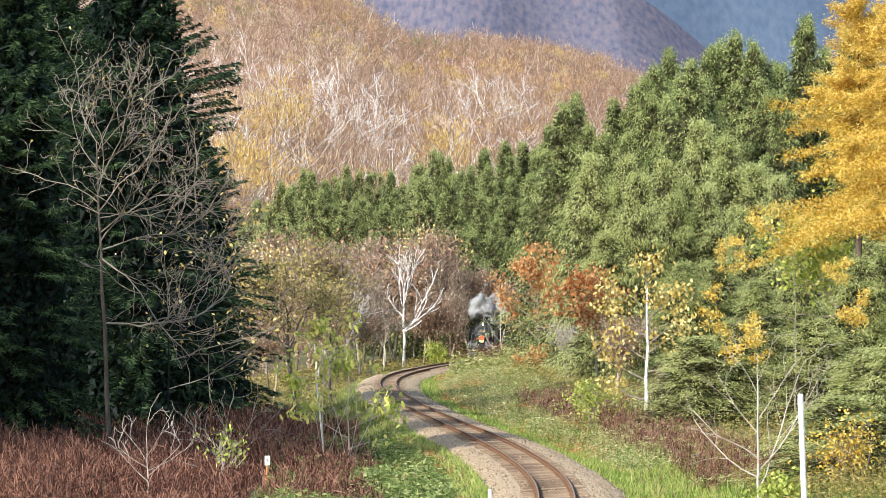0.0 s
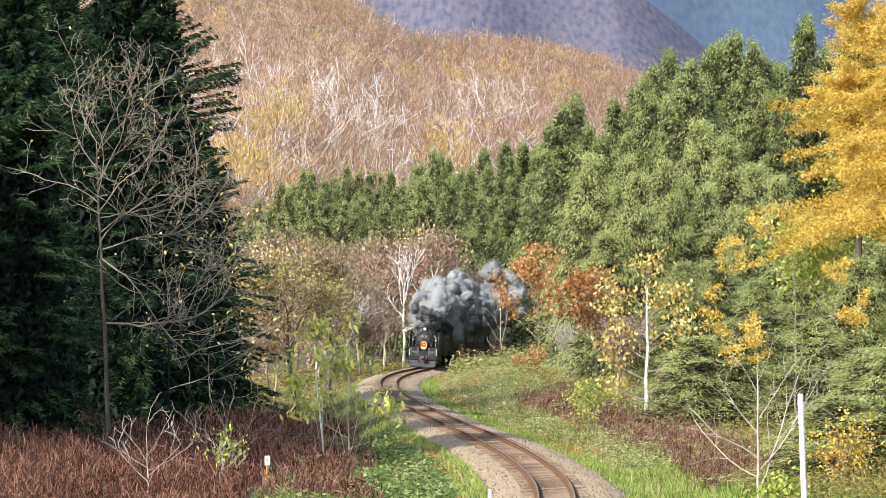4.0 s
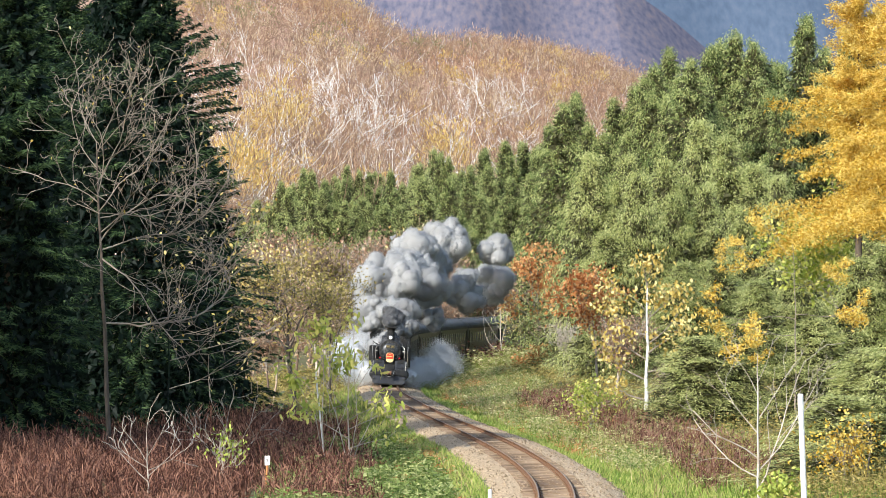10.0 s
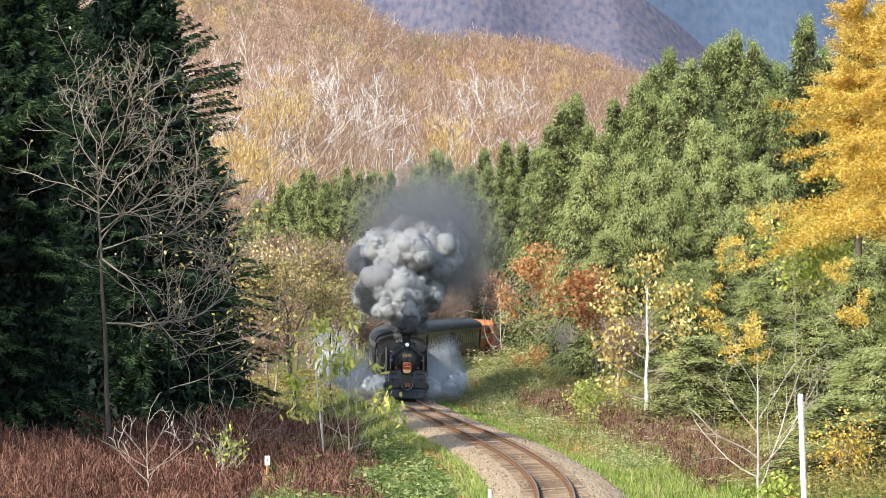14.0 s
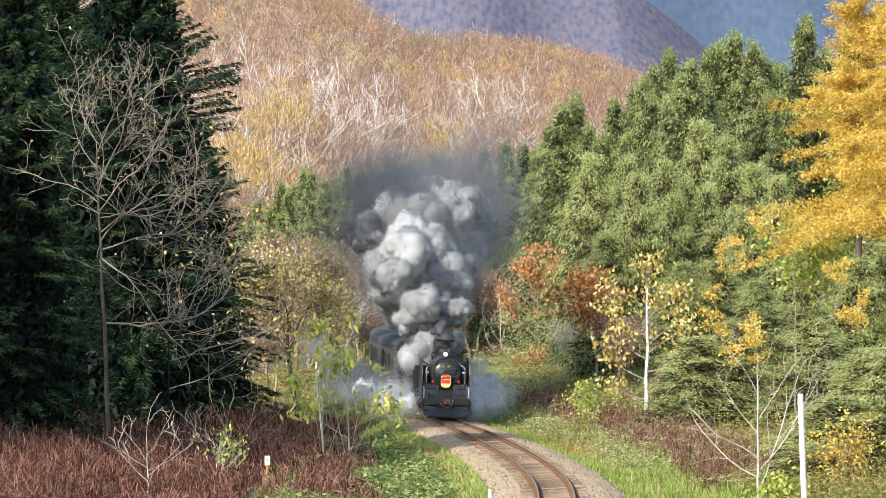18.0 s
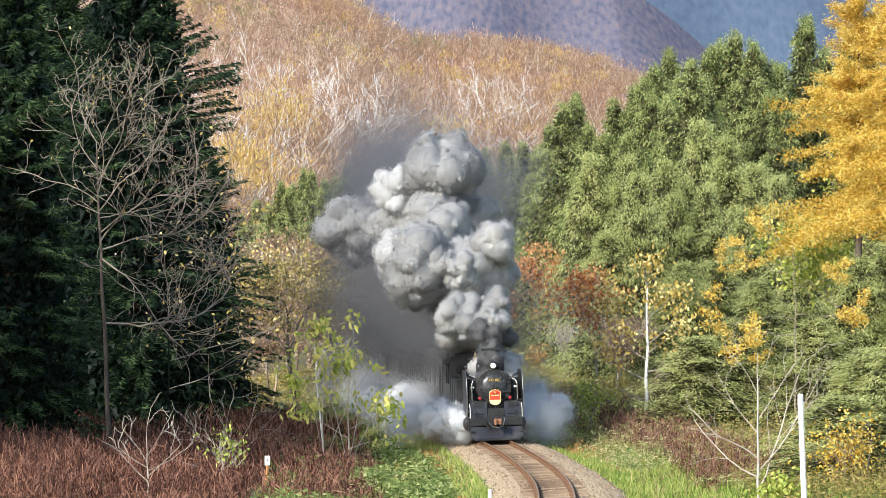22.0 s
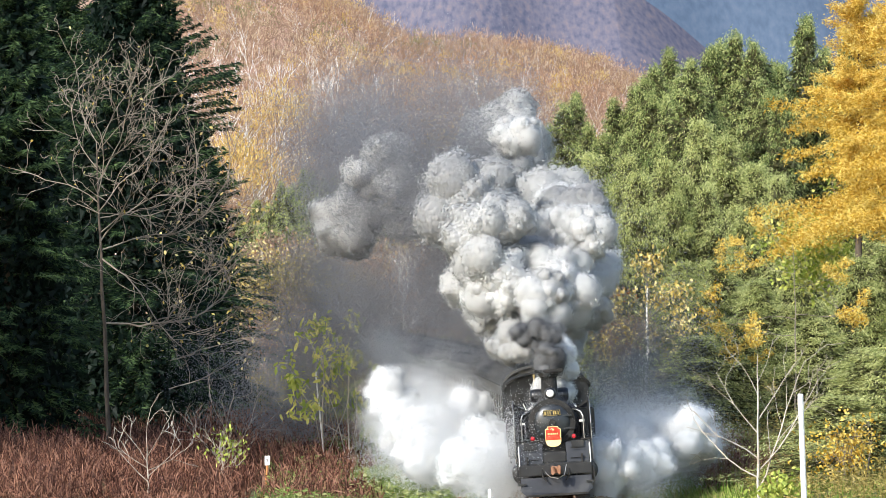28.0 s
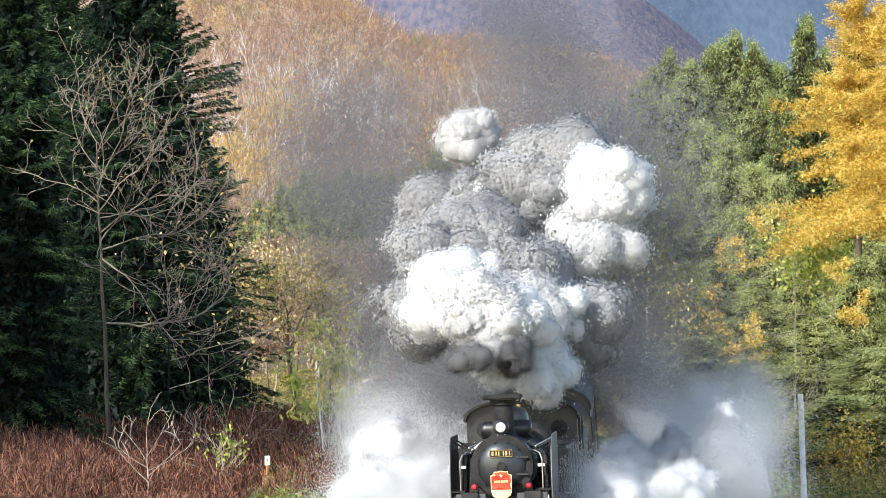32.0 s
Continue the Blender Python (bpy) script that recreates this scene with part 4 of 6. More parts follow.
# ---- the birch wood on the far hill ----
def hill_wood():
    g = np.random.default_rng(5)
    n = 4600
    y = 470 + 1030 * g.random(n) ** 1.2
    across = g.uniform(-0.085, 0.075, n)
    x = across * y
    z = ground_z(x, y)
    h = np.where(y < 720, g.uniform(12, 18, n), g.uniform(9, 14, n))
    white = (g.random(n) < np.interp(y, [470, 650, 820, 900, 1500], [0.3, 0.45, 0.35, 0.14, 0.06]))
    patch = np.sin(x * 0.045 + 2 * np.sin(y * 0.013)) * np.sin(y * 0.021 + x * 0.01)
    spots = ((-0.030, 1430, 0.010, 130), (0.002, 640, 0.006, 60), (-0.056, 560, 0.008, 60), (-0.045, 700, 0.006, 60), (0.052, 1400, 0.004, 60))
    gold = g.random(n) < 0.04
    for a0, y0, da, dy in spots:
        gold |= ((across - a0) / da) ** 2 + ((y - y0) / dy) ** 2 < g.uniform(0.2, 1.4, n)
    rust = (np.sin(x * 0.03 + y * 0.02) + g.normal(0, 0.7, n) > 0.35) & ~gold
    green = ((patch < -0.8) & (g.random(n) < 0.5) | (np.abs(across + 0.06) < 0.012) & (np.abs(y - 1200) < 120)) & ~gold & ~rust
    base = np.stack([x, y, z], axis=1)
    trunks = {True: Cloud(), False: Cloud()}
    for key in (True, False):
        sel = white == key
        b, hh = base[sel], h[sel]
        near = y[sel] < 830
        lean = g.normal(0, 0.12, (len(b), 3)) * np.where(near, 1.8, 0.9)[:, None] * np.array([1, 1, 0])
        mid = b + (lean + np.array([0, 0, 0.4])) * hh[:, None]
        top = mid + (lean * 1.5 + np.array([0, 0, 0.38])) * hh[:, None]
        fat = np.where(near, 1.0, 0.62)
        trunks[key].tubes(b, mid, 0.17 * fat, 0.13 * fat, 3)
        trunks[key].tubes(mid, top, 0.13 * fat, 0.05 * fat, 3)
        for j in range(3 if key else 6):
            t = g.uniform(0.0, 0.8, (len(b), 1))
            p = mid + (top - mid) * t
            way = unit(g.normal(0, 0.75, (len(b), 3)) + np.array([0, 0, 0.8])) * (hh * g.uniform(0.16, 0.36, len(b)))[:, None]
            trunks[key].tubes(p, p + way * 0.55, 0.085 * fat, 0.055 * fat, 3)
            trunks[key].tubes(p + way * 0.55, p + way + np.array([0, 0, 0.06]) * hh[:, None], 0.055 * fat, 0.02 * fat, 3)
    crowns = {"hill_twig": Cloud(), "hill_rust": Cloud(), "hill_gold": Cloud(), "hill_green": Cloud()}
    for key, sel, k, wd in (("hill_twig", ~gold & ~green & ~rust, 50, 0.075), ("hill_rust", rust, 50, 0.08), ("hill_gold", gold, 150, 0.19), ("hill_green", green, 70, 0.2)):
        b, hh = base[sel], h[sel]
        m = len(b) * k
        p = np.repeat(b, k, axis=0)
        H = np.repeat(hh, k)
        # crowns in a few boughs each, twigs fanning outwards and up
        bough = np.repeat(g.normal(0, 0.15, (len(b) * 5, 3)), k // 5, axis=0)
        off = (bough + g.normal(0, 0.075, (m, 3))) * H[:, None]
        rise = 0.68 * H + off[:, 2] * 0.8 - 0.2 * np.hypot(off[:, 0], off[:, 1])
        p = p + off * np.array([1, 1, 0]) + np.stack([0 * rise, 0 * rise, rise], axis=1)
        way = unit(off / H[:, None] * 3.5 + g.normal(0, 0.4, (m, 3)) + np.array([0, 0, 0.55])) * (H * g.uniform(0.05, 0.12, m) * (1 if wd < 0.1 else 0.5))[:, None]
        far = np.where(p[:, 1] > 900, 1.8, 1.2)
        crowns[key].quads(p, way, wd * far * g.uniform(0.7, 1.4, m), g, taper=0.3)
    tagged(mesh_part("birch_trunks", trunks[True].mesh("birch_trunks"), M["birch_bark"]), "white trunks of birches on the far hill", "birch wood", kind="stuff")
    tagged(mesh_part("brown_trunks", trunks[False].mesh("brown_trunks"), M["hill_trunk"]), "brown trunks of bare trees on the far hill", "wood", kind="stuff")
    for key, label in (("hill_twig", "pale brown leafless crowns of the far hillside wood"), ("hill_rust", "russet leafless crowns of the far hillside wood"),
                       ("hill_gold", "golden crowns in the far hillside wood"), ("hill_green", "fading green crowns in the far hillside wood")):
        tagged(mesh_part("hillside_crowns", crowns[key].mesh(key), M[key]), label, "wood", kind="stuff")


hill_wood()

# leaning white birches at the hill's foot, above the spruces
BIRCHES = []
for i in range(5):
    segs, tips = grow(300 + i, 15.0, 0.36, 4, 0.42, (2, 2), lean=((-0.2, 0.15, 0.35, 0.25, 0.0)[i], 0.0), up=0.2, wobble=0.16, stems=1, r0=0.2)
    BIRCHES.append((wood_mesh(segs[:4], 4, 0.05), wood_mesh(segs[4:], 4, 0.04), twig_mesh(tips, 320 + i, 5, 1.4, 0.03), 15.0 / max(q[1][2] for q in segs)))
g = np.random.default_rng(31)
for i, (px, foot) in enumerate([(412, 270), (440, 250), (455, 290), (478, 280), (500, 275), (520, 290), (545, 270), (566, 300), (580, 285), (596, 280), (612, 300), (628, 292), (645, 285), (662, 300), (680, 290), (704, 296), (722, 285), (770, 280),
                                (830, 262), (858, 250), (866, 240), (884, 245), (910, 235)]):
    y = 735.0 - (foot - 290) * 2.2 + g.uniform(-20, 20)
    x = (px - 784) * y / 6200
    wood, limbs, tw, k = BIRCHES[i % 5]
    tree("birch_tree", "leaning white birch on the far hillside", "tree", x, y, wood, M["birch_bark"], scale=k * g.uniform(0.9, 1.3), turn=g.uniform(-40, 40), group="hill birches",
         extra=[("branchwork", limbs, M["birch_bark"]), ("twiggery", tw, M["hill_rust"])])


# ---- undergrowth ----
def on_ground(x, y):
    return np.stack([x, y, ground_z(x, y) - 0.03], axis=1)


def weeds():
    """The field of dry red-brown stalks."""
    g = np.random.default_rng(6)
    n = 9000
    y = 118 + 85 * g.random(n)
    x = g.uniform(-0.135, -0.018, n) * y
    keep = (x < line_x(y) - 5.5 - 1.5 * np.sin(y * 0.2)) & (x > -30) & ~((np.abs(x + 6.68) < 0.5) & (y < 133.5))
    x, y = x[keep], y[keep]
    n = len(x)
    b = on_ground(x, y)
    patch = 0.75 + 0.35 * np.sin(x * 0.7 + np.sin(y * 0.35)) * np.sin(y * 0.27)
    h = g.uniform(0.9, 1.8, n) * patch
    way = np.stack([g.normal(0, 0.16, n), g.normal(0, 0.16, n), np.ones(n)], axis=1) * h[:, None]
    c = Cloud()
    c.tubes(b, b + way, np.full(n, 0.012), np.full(n, 0.006), 3)
    k = 8
    t = g.uniform(0.3, 1.0, n * k)
    p = np.repeat(b, k, axis=0) + np.repeat(way, k, axis=0) * t[:, None]
    tw = unit(g.normal(0, 0.55, (n * k, 3)) + np.array([0, 0, 0.8])) * (g.uniform(0.18, 0.5, n * k))[:, None]
    c.quads(p, tw, g.uniform(0.018, 0.045, n * k), g)
    tagged(mesh_part("dry_weeds", c.mesh("dry_weeds"), M["weed_red"]), "field of dry red-brown weed stalks", "weeds", kind="stuff")
    # the same dry weeds below the wood's edge on the other side
    n = 1500
    y = g.uniform(120, 205, n)
    x = line_x(y) + 5.4 + g.uniform(0, 3.0, n) + (y - 120) * 0.01
    b = on_ground(x, y)
    way = np.stack([g.normal(0, 0.2, n), g.normal(0, 0.2, n), np.ones(n)], axis=1) * g.uniform(0.6, 1.3, n)[:, None]
    c = Cloud()
    c.tubes(b, b + way, np.full(n, 0.012), np.full(n, 0.006), 3)
    p = np.repeat(b, k, axis=0) + np.repeat(way, k, axis=0) * g.uniform(0.2, 1.0, n * k)[:, None]
    tw = unit(g.normal(0, 0.6, (n * k, 3)) + np.array([0, 0, 0.6])) * (g.uniform(0.15, 0.4, n * k))[:, None]
    c.quads(p, tw, g.uniform(0.012, 0.04, n * k), g)
    tagged(mesh_part("dry_weeds", c.mesh("dry_weeds_far"), M["weed_brown"]), "strip of dry brown weeds below the wood", "weeds", kind="stuff")


weeds()


def cover(name, label, n, y0, y1, d0, d1, mat, height, width, seed, lean=0.5, bias=1.0, blades=1, keep=None):
    """Blades of grass or leaves at d0 to d1 metres from the track's middle (left is below 0)."""
    g = np.random.default_rng(seed)
    y = y0 + (y1 - y0) * g.random(n) ** bias
    d = g.uniform(d0, d1, n)
    x = line_x(y) + d
    if keep is not None:
        sel = keep(x, y, d, g)
        x, y = x[sel], y[sel]
    b = on_ground(x, y)
    c = Cloud()
    for i in range(blades):
        k = len(b)
        way = np.stack([g.normal(0, lean, k), g.normal(0, lean, k), np.ones(k)], axis=1)
        way = unit(way) * (height * g.uniform(0.45, 1.3, k))[:, None]
        c.blades(b + g.normal(0, 0.06, b.shape) * np.array([1, 1, 0]), way, width * g.uniform(0.6, 1.3, k), g, taper=0.1)
    return tagged(mesh_part(name, c.mesh(name), M[mat]), label, "grass" if "grass" in name else "undergrowth", kind="stuff")


def leafy_cover(name, label, n, y0, y1, d0, d1, mat, height, leaf, seed, per=10, keep=None, bias=1.0):
    """Low leafy plants: leaves up a short invisible stem line."""
    g = np.random.default_rng(seed)
    y = y0 + (y1 - y0) * g.random(n) ** bias
    x = line_x(y) + g.uniform(d0, d1, n)
    if keep is not None:
        sel = keep(x, y, x - line_x(y), g)
        x, y = x[sel], y[sel]
    b = on_ground(x, y)
    hh = height * g.uniform(0.5, 1.25, len(b)) * (0.8 + 0.3 * np.sin(x * 0.9) * np.sin(y * 0.5))
    p = np.repeat(b, per, axis=0)
    zz = np.repeat(hh, per) * g.uniform(0.15, 1.0, len(p))
    p = p + g.normal(0, 0.16, p.shape) * np.array([1, 1, 0]) + np.stack([0 * zz, 0 * zz, zz], axis=1)
    way = unit(g.normal(size=p.shape) * np.array([1, 1, 0.35]) + np.array([0, 0, 0.1])) * (leaf * g.uniform(0.6, 1.3, len(p)))[:, None]
    c = Cloud()
    c.blades(p, way, leaf * 0.3 * g.uniform(0.7, 1.3, len(p)), g, taper=0.08)
    stem = b + np.stack([g.normal(0, 0.08, len(b)), g.normal(0, 0.08, len(b)), hh], axis=1)
    c.tubes(b, stem, np.full(len(b), 0.008), np.full(len(b), 0.005), 3)
    return tagged(mesh_part(name, c.mesh(name), M[mat]), label, "undergrowth", kind="stuff")


cover("verge_grass", "bright green grass verge beside the ballast", 62000, 95, 330, 2.3, 6.4, "grass", 0.28, 0.034, 201, bias=1.3)
cover("verge_grass", "green grass on the bank below the track", 50000, 95, 270, -6.0, -2.2, "grass", 0.26, 0.032, 202, bias=1.3)
cover("dry_grass", "straw-coloured dry grass tufts on the verge", 5000, 95, 330, 3.4, 8.0, "straw", 0.45, 0.03, 203)
cover("dry_grass", "straw-coloured dry grass tufts on the bank", 6000, 95, 270, -6.5, -2.5, "straw", 0.4, 0.03, 204)
def patches(a, b, level):
    """Keeps plants in drifts along the line."""
    return lambda x, y, d, g: np.sin(d * a + 2 * np.sin(y * b)) + np.sin(y * b * 2.3 + d * 0.5) + g.normal(0, 0.45, len(x)) > level


leafy_cover("bamboo_grass", "broad-leaved bamboo grass at the field's edge", 5600, 100, 170, -10.0, -3.4, "sasa", 0.95, 0.2, 205, per=13, keep=lambda x, y, d, g: g.random(len(x)) < np.clip(1.2 - (y - 100) / 75, 0.15, 1))
leafy_cover("bank_weeds", "orange and brown fading weeds on the bank", 900, 105, 165, -6.0, -2.9, "orange_leaf", 0.55, 0.13, 221, keep=patches(0.9, 0.21, 0.2))
leafy_cover("bamboo_grass", "green bamboo grass on the verge", 3200, 135, 330, 4.0, 10.5, "sasa", 0.9, 0.15, 206, per=15, keep=patches(0.7, 0.13, -0.3))
leafy_cover("verge_plants", "pale yellow-green broad leaves on the verge", 2400, 135, 330, 3.6, 10.0, "pale_leaf", 1.0, 0.15, 222, per=14, keep=patches(0.8, 0.17, -0.2))
leafy_cover("verge_plants", "orange fading plants on the verge", 2600, 145, 320, 2.9, 8.5, "orange_leaf", 0.7, 0.13, 223, per=12, keep=patches(1.1, 0.11, 0.75))
cover("tall_grass", "tall green and yellowing grass on the verge", 7000, 150, 330, 3.4, 10.0, "grass", 0.6, 0.035, 216, lean=0.5)
cover("tall_grass", "pale dry grass among the verge plants", 5000, 150, 330, 3.6, 10.5, "straw", 0.65, 0.035, 217, lean=0.5)
leafy_cover("verge_plants", "yellowing low plants on the verge", 1500, 140, 330, 3.8, 8.0, "straw", 0.8, 0.13, 207, per=14)
leafy_cover("tall_weeds", "tall pale weeds hiding the foot of the line", 700, 285, 325, 2.6, 7.5, "pale_leaf", 1.9, 0.3, 224, per=14)
leafy_cover("tall_weeds", "tall brown stalks beside the curve", 500, 292, 318, 2.6, 6.0, "weed_brown", 2.2, 0.26, 225, per=12)
leafy_cover("thicket_floor", "olive undergrowth at the wood's foot", 3200, 110, 350, 8.0, 22.0, "olive_leaf", 1.2, 0.19, 208, per=11)
leafy_cover("thicket_floor", "olive undergrowth behind the curve", 1500, 215, 370, -16.0, -3.5, "olive_leaf", 1.0, 0.3, 209)


leafy_cover("thicket_floor", "olive and orange undergrowth at the wood's foot", 1800, 106, 150, 6.5, 17.0, "olive_leaf", 0.9, 0.14, 231, per=16)
cover("tall_grass", "green and yellowing grass at the wood's foot", 9000, 104, 150, 5.5, 14.0, "grass", 0.5, 0.03, 232)


# ---- posts and poles ----
def post(name, label, x, y, h, r, mat, lean=(0, 0), cap=None, seg=12, foot=0.3):
    """A round post on the ground, with an optional cap plate (width, height, material)."""
    ob = tagged(new(name), label, "post")
    ob.matrix_basis = pose(x, y, float(ground_z(x, y)))
    bm = bmesh.new()
    rings = [(r * 1.04, -foot), (r, 0.1 * h), (r * 0.94, h - 0.02), (r * 0.8, h)]
    prev = None
    for rr, z in rings:
        ring = [bm.verts.new((lean[0] * z + rr * math.cos(2 * math.pi * i / seg), lean[1] * z + rr * math.sin(2 * math.pi * i / seg), z)) for i in range(seg)]
        if prev:
            for i in range(seg):
                bm.faces.new((prev[i], prev[(i + 1) % seg], ring[(i + 1) % seg], ring[i]))
        prev = ring
    bm.faces.new(prev)
    part("shaft", bm, M[mat], ob)
    if cap:
        w, hh, cm = cap
        bm = bmesh.new()
        bmesh.ops.create_cube(bm, size=1.0, matrix=pose(lean[0] * h, lean[1] * h - r - 0.01, h + hh * 0.3) @ Matrix.Diagonal((w, 0.03, hh, 1)))
        bmesh.ops.bevel(bm, geom=bm.edges[:], offset=0.006, segments=2, affect="EDGES")
        plate = part("plate", bm, M[cm], ob, "white plate")
        for k, (dx, dz, bw, bh) in enumerate(((-0.02, 0.05, 0.05, 0.02), (0.01, 0.0, 0.02, 0.09))):
            bm = bmesh.new()
            bmesh.ops.create_cube(bm, size=1.0, matrix=pose(lean[0] * h + dx, -r - 0.03, h + hh * 0.3 + dz) @ Matrix.Diagonal((bw, 0.006, bh, 1)))
            part("mark_bar", bm, M["bark"], plate, "dark bar")
    return ob


post("marker_post", "leaning orange trackside post with a white plate", *(-6.68, 131.9), 1.2, 0.045, "orange_paint", (0.06, 0.0), (0.2, 0.36, "white_paint"))
post("white_pole", "weathered white wooden pole at the wood's edge", *(10.67, 103.3), 3.75, 0.088, "white_paint", (-0.035, 0.0))
post("snow_pole", "thin pale leaning pole among the shrubs", *(-5.07, 151.2), 4.3, 0.035, "white_paint", (-0.1, 0.0))
post("distance_stub", "short white marker stub beside the ballast", *(1.46, 108.8), 0.72, 0.06, "white_paint")


# ---- the train ----
M.update({
    "loco_black": shader("loco_black", [(0.006, 0.006, 0.007), (0.014, 0.014, 0.016), (0.034, 0.033, 0.031)], 2.2, 0.36, bump=0.12, bump_scale=14, spec=0.5),
    "soot": shader("soot", [(0.006, 0.006, 0.006), (0.03, 0.028, 0.026)], 4, 0.8, bump=0.2, bump_scale=20),
    "smokebox": shader("smokebox", [(0.012, 0.014, 0.016), (0.026, 0.029, 0.032)], 3, 0.33, bump=0.08, bump_scale=10, spec=0.5),
    "steel": shader("steel", [(0.30, 0.29, 0.28), (0.5, 0.49, 0.47)], 4, 0.35, 0.9),
    "pale_line": shader("pale_line", [(0.62, 0.61, 0.57), (0.75, 0.74, 0.70)], 5, 0.5),
    "brass": shader("brass", [(0.45, 0.33, 0.12), (0.62, 0.48, 0.2)], 6, 0.35, 0.9),
    "coupler_rust": shader("coupler_rust", [(0.20, 0.09, 0.05), (0.36, 0.2, 0.12)], 6, 0.7, 0.2, bump=0.3, bump_scale=20),
    "mark_red": shader("mark_red", [(0.62, 0.05, 0.025), (0.75, 0.085, 0.04)], 4, 0.45),
    "mark_cream": shader("mark_cream", [(0.80, 0.56, 0.22), (0.86, 0.66, 0.32)], 4, 0.45),
    "red_glass": shader("red_glass", [(0.28, 0.01, 0.015), (0.45, 0.02, 0.03)], 4, 0.15, spec=0.6),
    "lit_lamp": shader("lit_lamp", [(0.95, 0.93, 0.85), (1.0, 0.97, 0.9)], 4, 0.2, glow=0.2),
    "coach_brown": shader("coach_brown", [(0.028, 0.026, 0.023), (0.048, 0.045, 0.04), (0.07, 0.066, 0.06)], 0.8, 0.4, bump=0.06, bump_scale=6, spec=0.5),
    "coach_roof": shader("coach_roof", [(0.03, 0.03, 0.031), (0.07, 0.068, 0.065)], 1.2, 0.7, bump=0.1, bump_scale=5),
    "underframe": shader("underframe", [(0.015, 0.014, 0.013), (0.05, 0.043, 0.036)], 3, 0.8, bump=0.2, bump_scale=10),
    "window_glass": shader("window_glass", [(0.10, 0.10, 0.095), (0.32, 0.31, 0.28)], 1.5, 0.12, spec=0.6, per_object=0.4),
    "diesel_orange": shader("diesel_orange", [(0.50, 0.11, 0.025), (0.62, 0.16, 0.04)], 2, 0.45, spec=0.4),
})


def slab(bm, x0, x1, y0, y1, z0, z1, bev=0.0, m=None):
    """A box between the given planes, its edges rounded by bev."""
    g = bmesh.ops.create_cube(bm, size=1.0, matrix=(m or Matrix()) @ pose((x0 + x1) / 2, (y0 + y1) / 2, (z0 + z1) / 2) @ Matrix.Diagonal((x1 - x0, y1 - y0, z1 - z0, 1)))
    if bev:
        edges = list({e for v in g["verts"] for e in v.link_edges})
        bmesh.ops.bevel(bm, geom=edges, offset=bev, segments=2, affect="EDGES")
    return bm


def rod(bm, p0, p1, r0, r1=None, seg=12, caps=True):
    """A round bar from p0 to p1."""
    p0, p1 = Vector(p0), Vector(p1)
    d = p1 - p0
    m = Matrix.Translation((p0 + p1) / 2) @ d.to_track_quat("Z", "Y").to_matrix().to_4x4()
    bmesh.ops.create_cone(bm, cap_ends=caps, segments=seg, radius1=r0, radius2=r0 if r1 is None else r1, depth=d.length, matrix=m)
    return bm


def turned(bm, profile, centre, axis="Y", seg=32):
    """A lathe shape: profile of (radius, along) round an axis through centre."""
    rings = []
    for r, a in profile:
        ring = []
        for i in range(seg):
            t = 2 * math.pi * i / seg
            u, w = max(r, 1e-4) * math.cos(t), max(r, 1e-4) * math.sin(t)
            p = Vector((u, a, w)) if axis == "Y" else Vector((a, u, w)) if axis == "X" else Vector((u, w, a))
            ring.append(bm.verts.new(p + Vector(centre)))
        rings.append(ring)
    for a, b in zip(rings, rings[1:]):
        for i in range(seg):
            bm.faces.new((a[i], a[(i + 1) % seg], b[(i + 1) % seg], b[i]))
    bm.faces.new(rings[0])
    bm.faces.new(rings[-1])
    bmesh.ops.recalc_face_normals(bm, faces=bm.faces[:])
    return bm


def outline(bm, pts, y0, y1):
    """A plate: an outline in x and z, from y0 to y1."""
    a = [bm.verts.new((x, y0, z)) for x, z in pts]
    b = [bm.verts.new((x, y1, z)) for x, z in pts]
    n = len(pts)
    bm.faces.new(a), bm.faces.new(b[::-1])
    for i in range(n):
        bm.faces.new((a[i], b[i], b[(i + 1) % n], a[(i + 1) % n]))
    bmesh.ops.recalc_face_normals(bm, faces=bm.faces[:])
    return bm


def pipe(pts, r, seg=8):
    bm = bmesh.new()
    for a, b in zip(pts, pts[1:]):
        rod(bm, a, b, r, seg=seg)
        bmesh.ops.create_icosphere(bm, subdivisions=1, radius=r * 1.02, matrix=Matrix.Translation(b))
    return bm


def roof_arc(width, eave, crown, n=14):
    """Roof outline: round shoulders and a flatter middle."""
    return [(width / 2 * math.cos(t), eave + (crown - eave) * math.sin(t) ** 0.8) for t in np.linspace(0, math.pi, n)]


def wheel_mesh(r, w, spokes, name):
    bm = bmesh.new()
    turned(bm, [(r - 0.09, -w / 2), (r + 0.03, -w / 2), (r + 0.03, -w / 2 + 0.03), (r, -w / 2 + 0.035), (r - 0.01, w / 2), (r - 0.09, w / 2)], (0, 0, 0), "X", 28)
    turned(bm, [(0.16, -w / 2 - 0.02), (0.16, w / 2 + 0.05), (0.05, w / 2 + 0.06)], (0, 0, 0), "X", 16)
    for i in range(spokes):
        t = 2 * math.pi * i / spokes
        rod(bm, (0, 0.1 * math.cos(t), 0.1 * math.sin(t)), (0, (r - 0.05) * math.cos(t), (r - 0.05) * math.sin(t)), 0.035, 0.028, 6, False)
    me = bpy.data.meshes.new(name)
    bm.to_mesh(me)
    bm.free()
    return me


B = bmesh.new
loco = tagged(new("steam_locomotive"), "black steam tank locomotive with a red headmark, in steam", "locomotive")


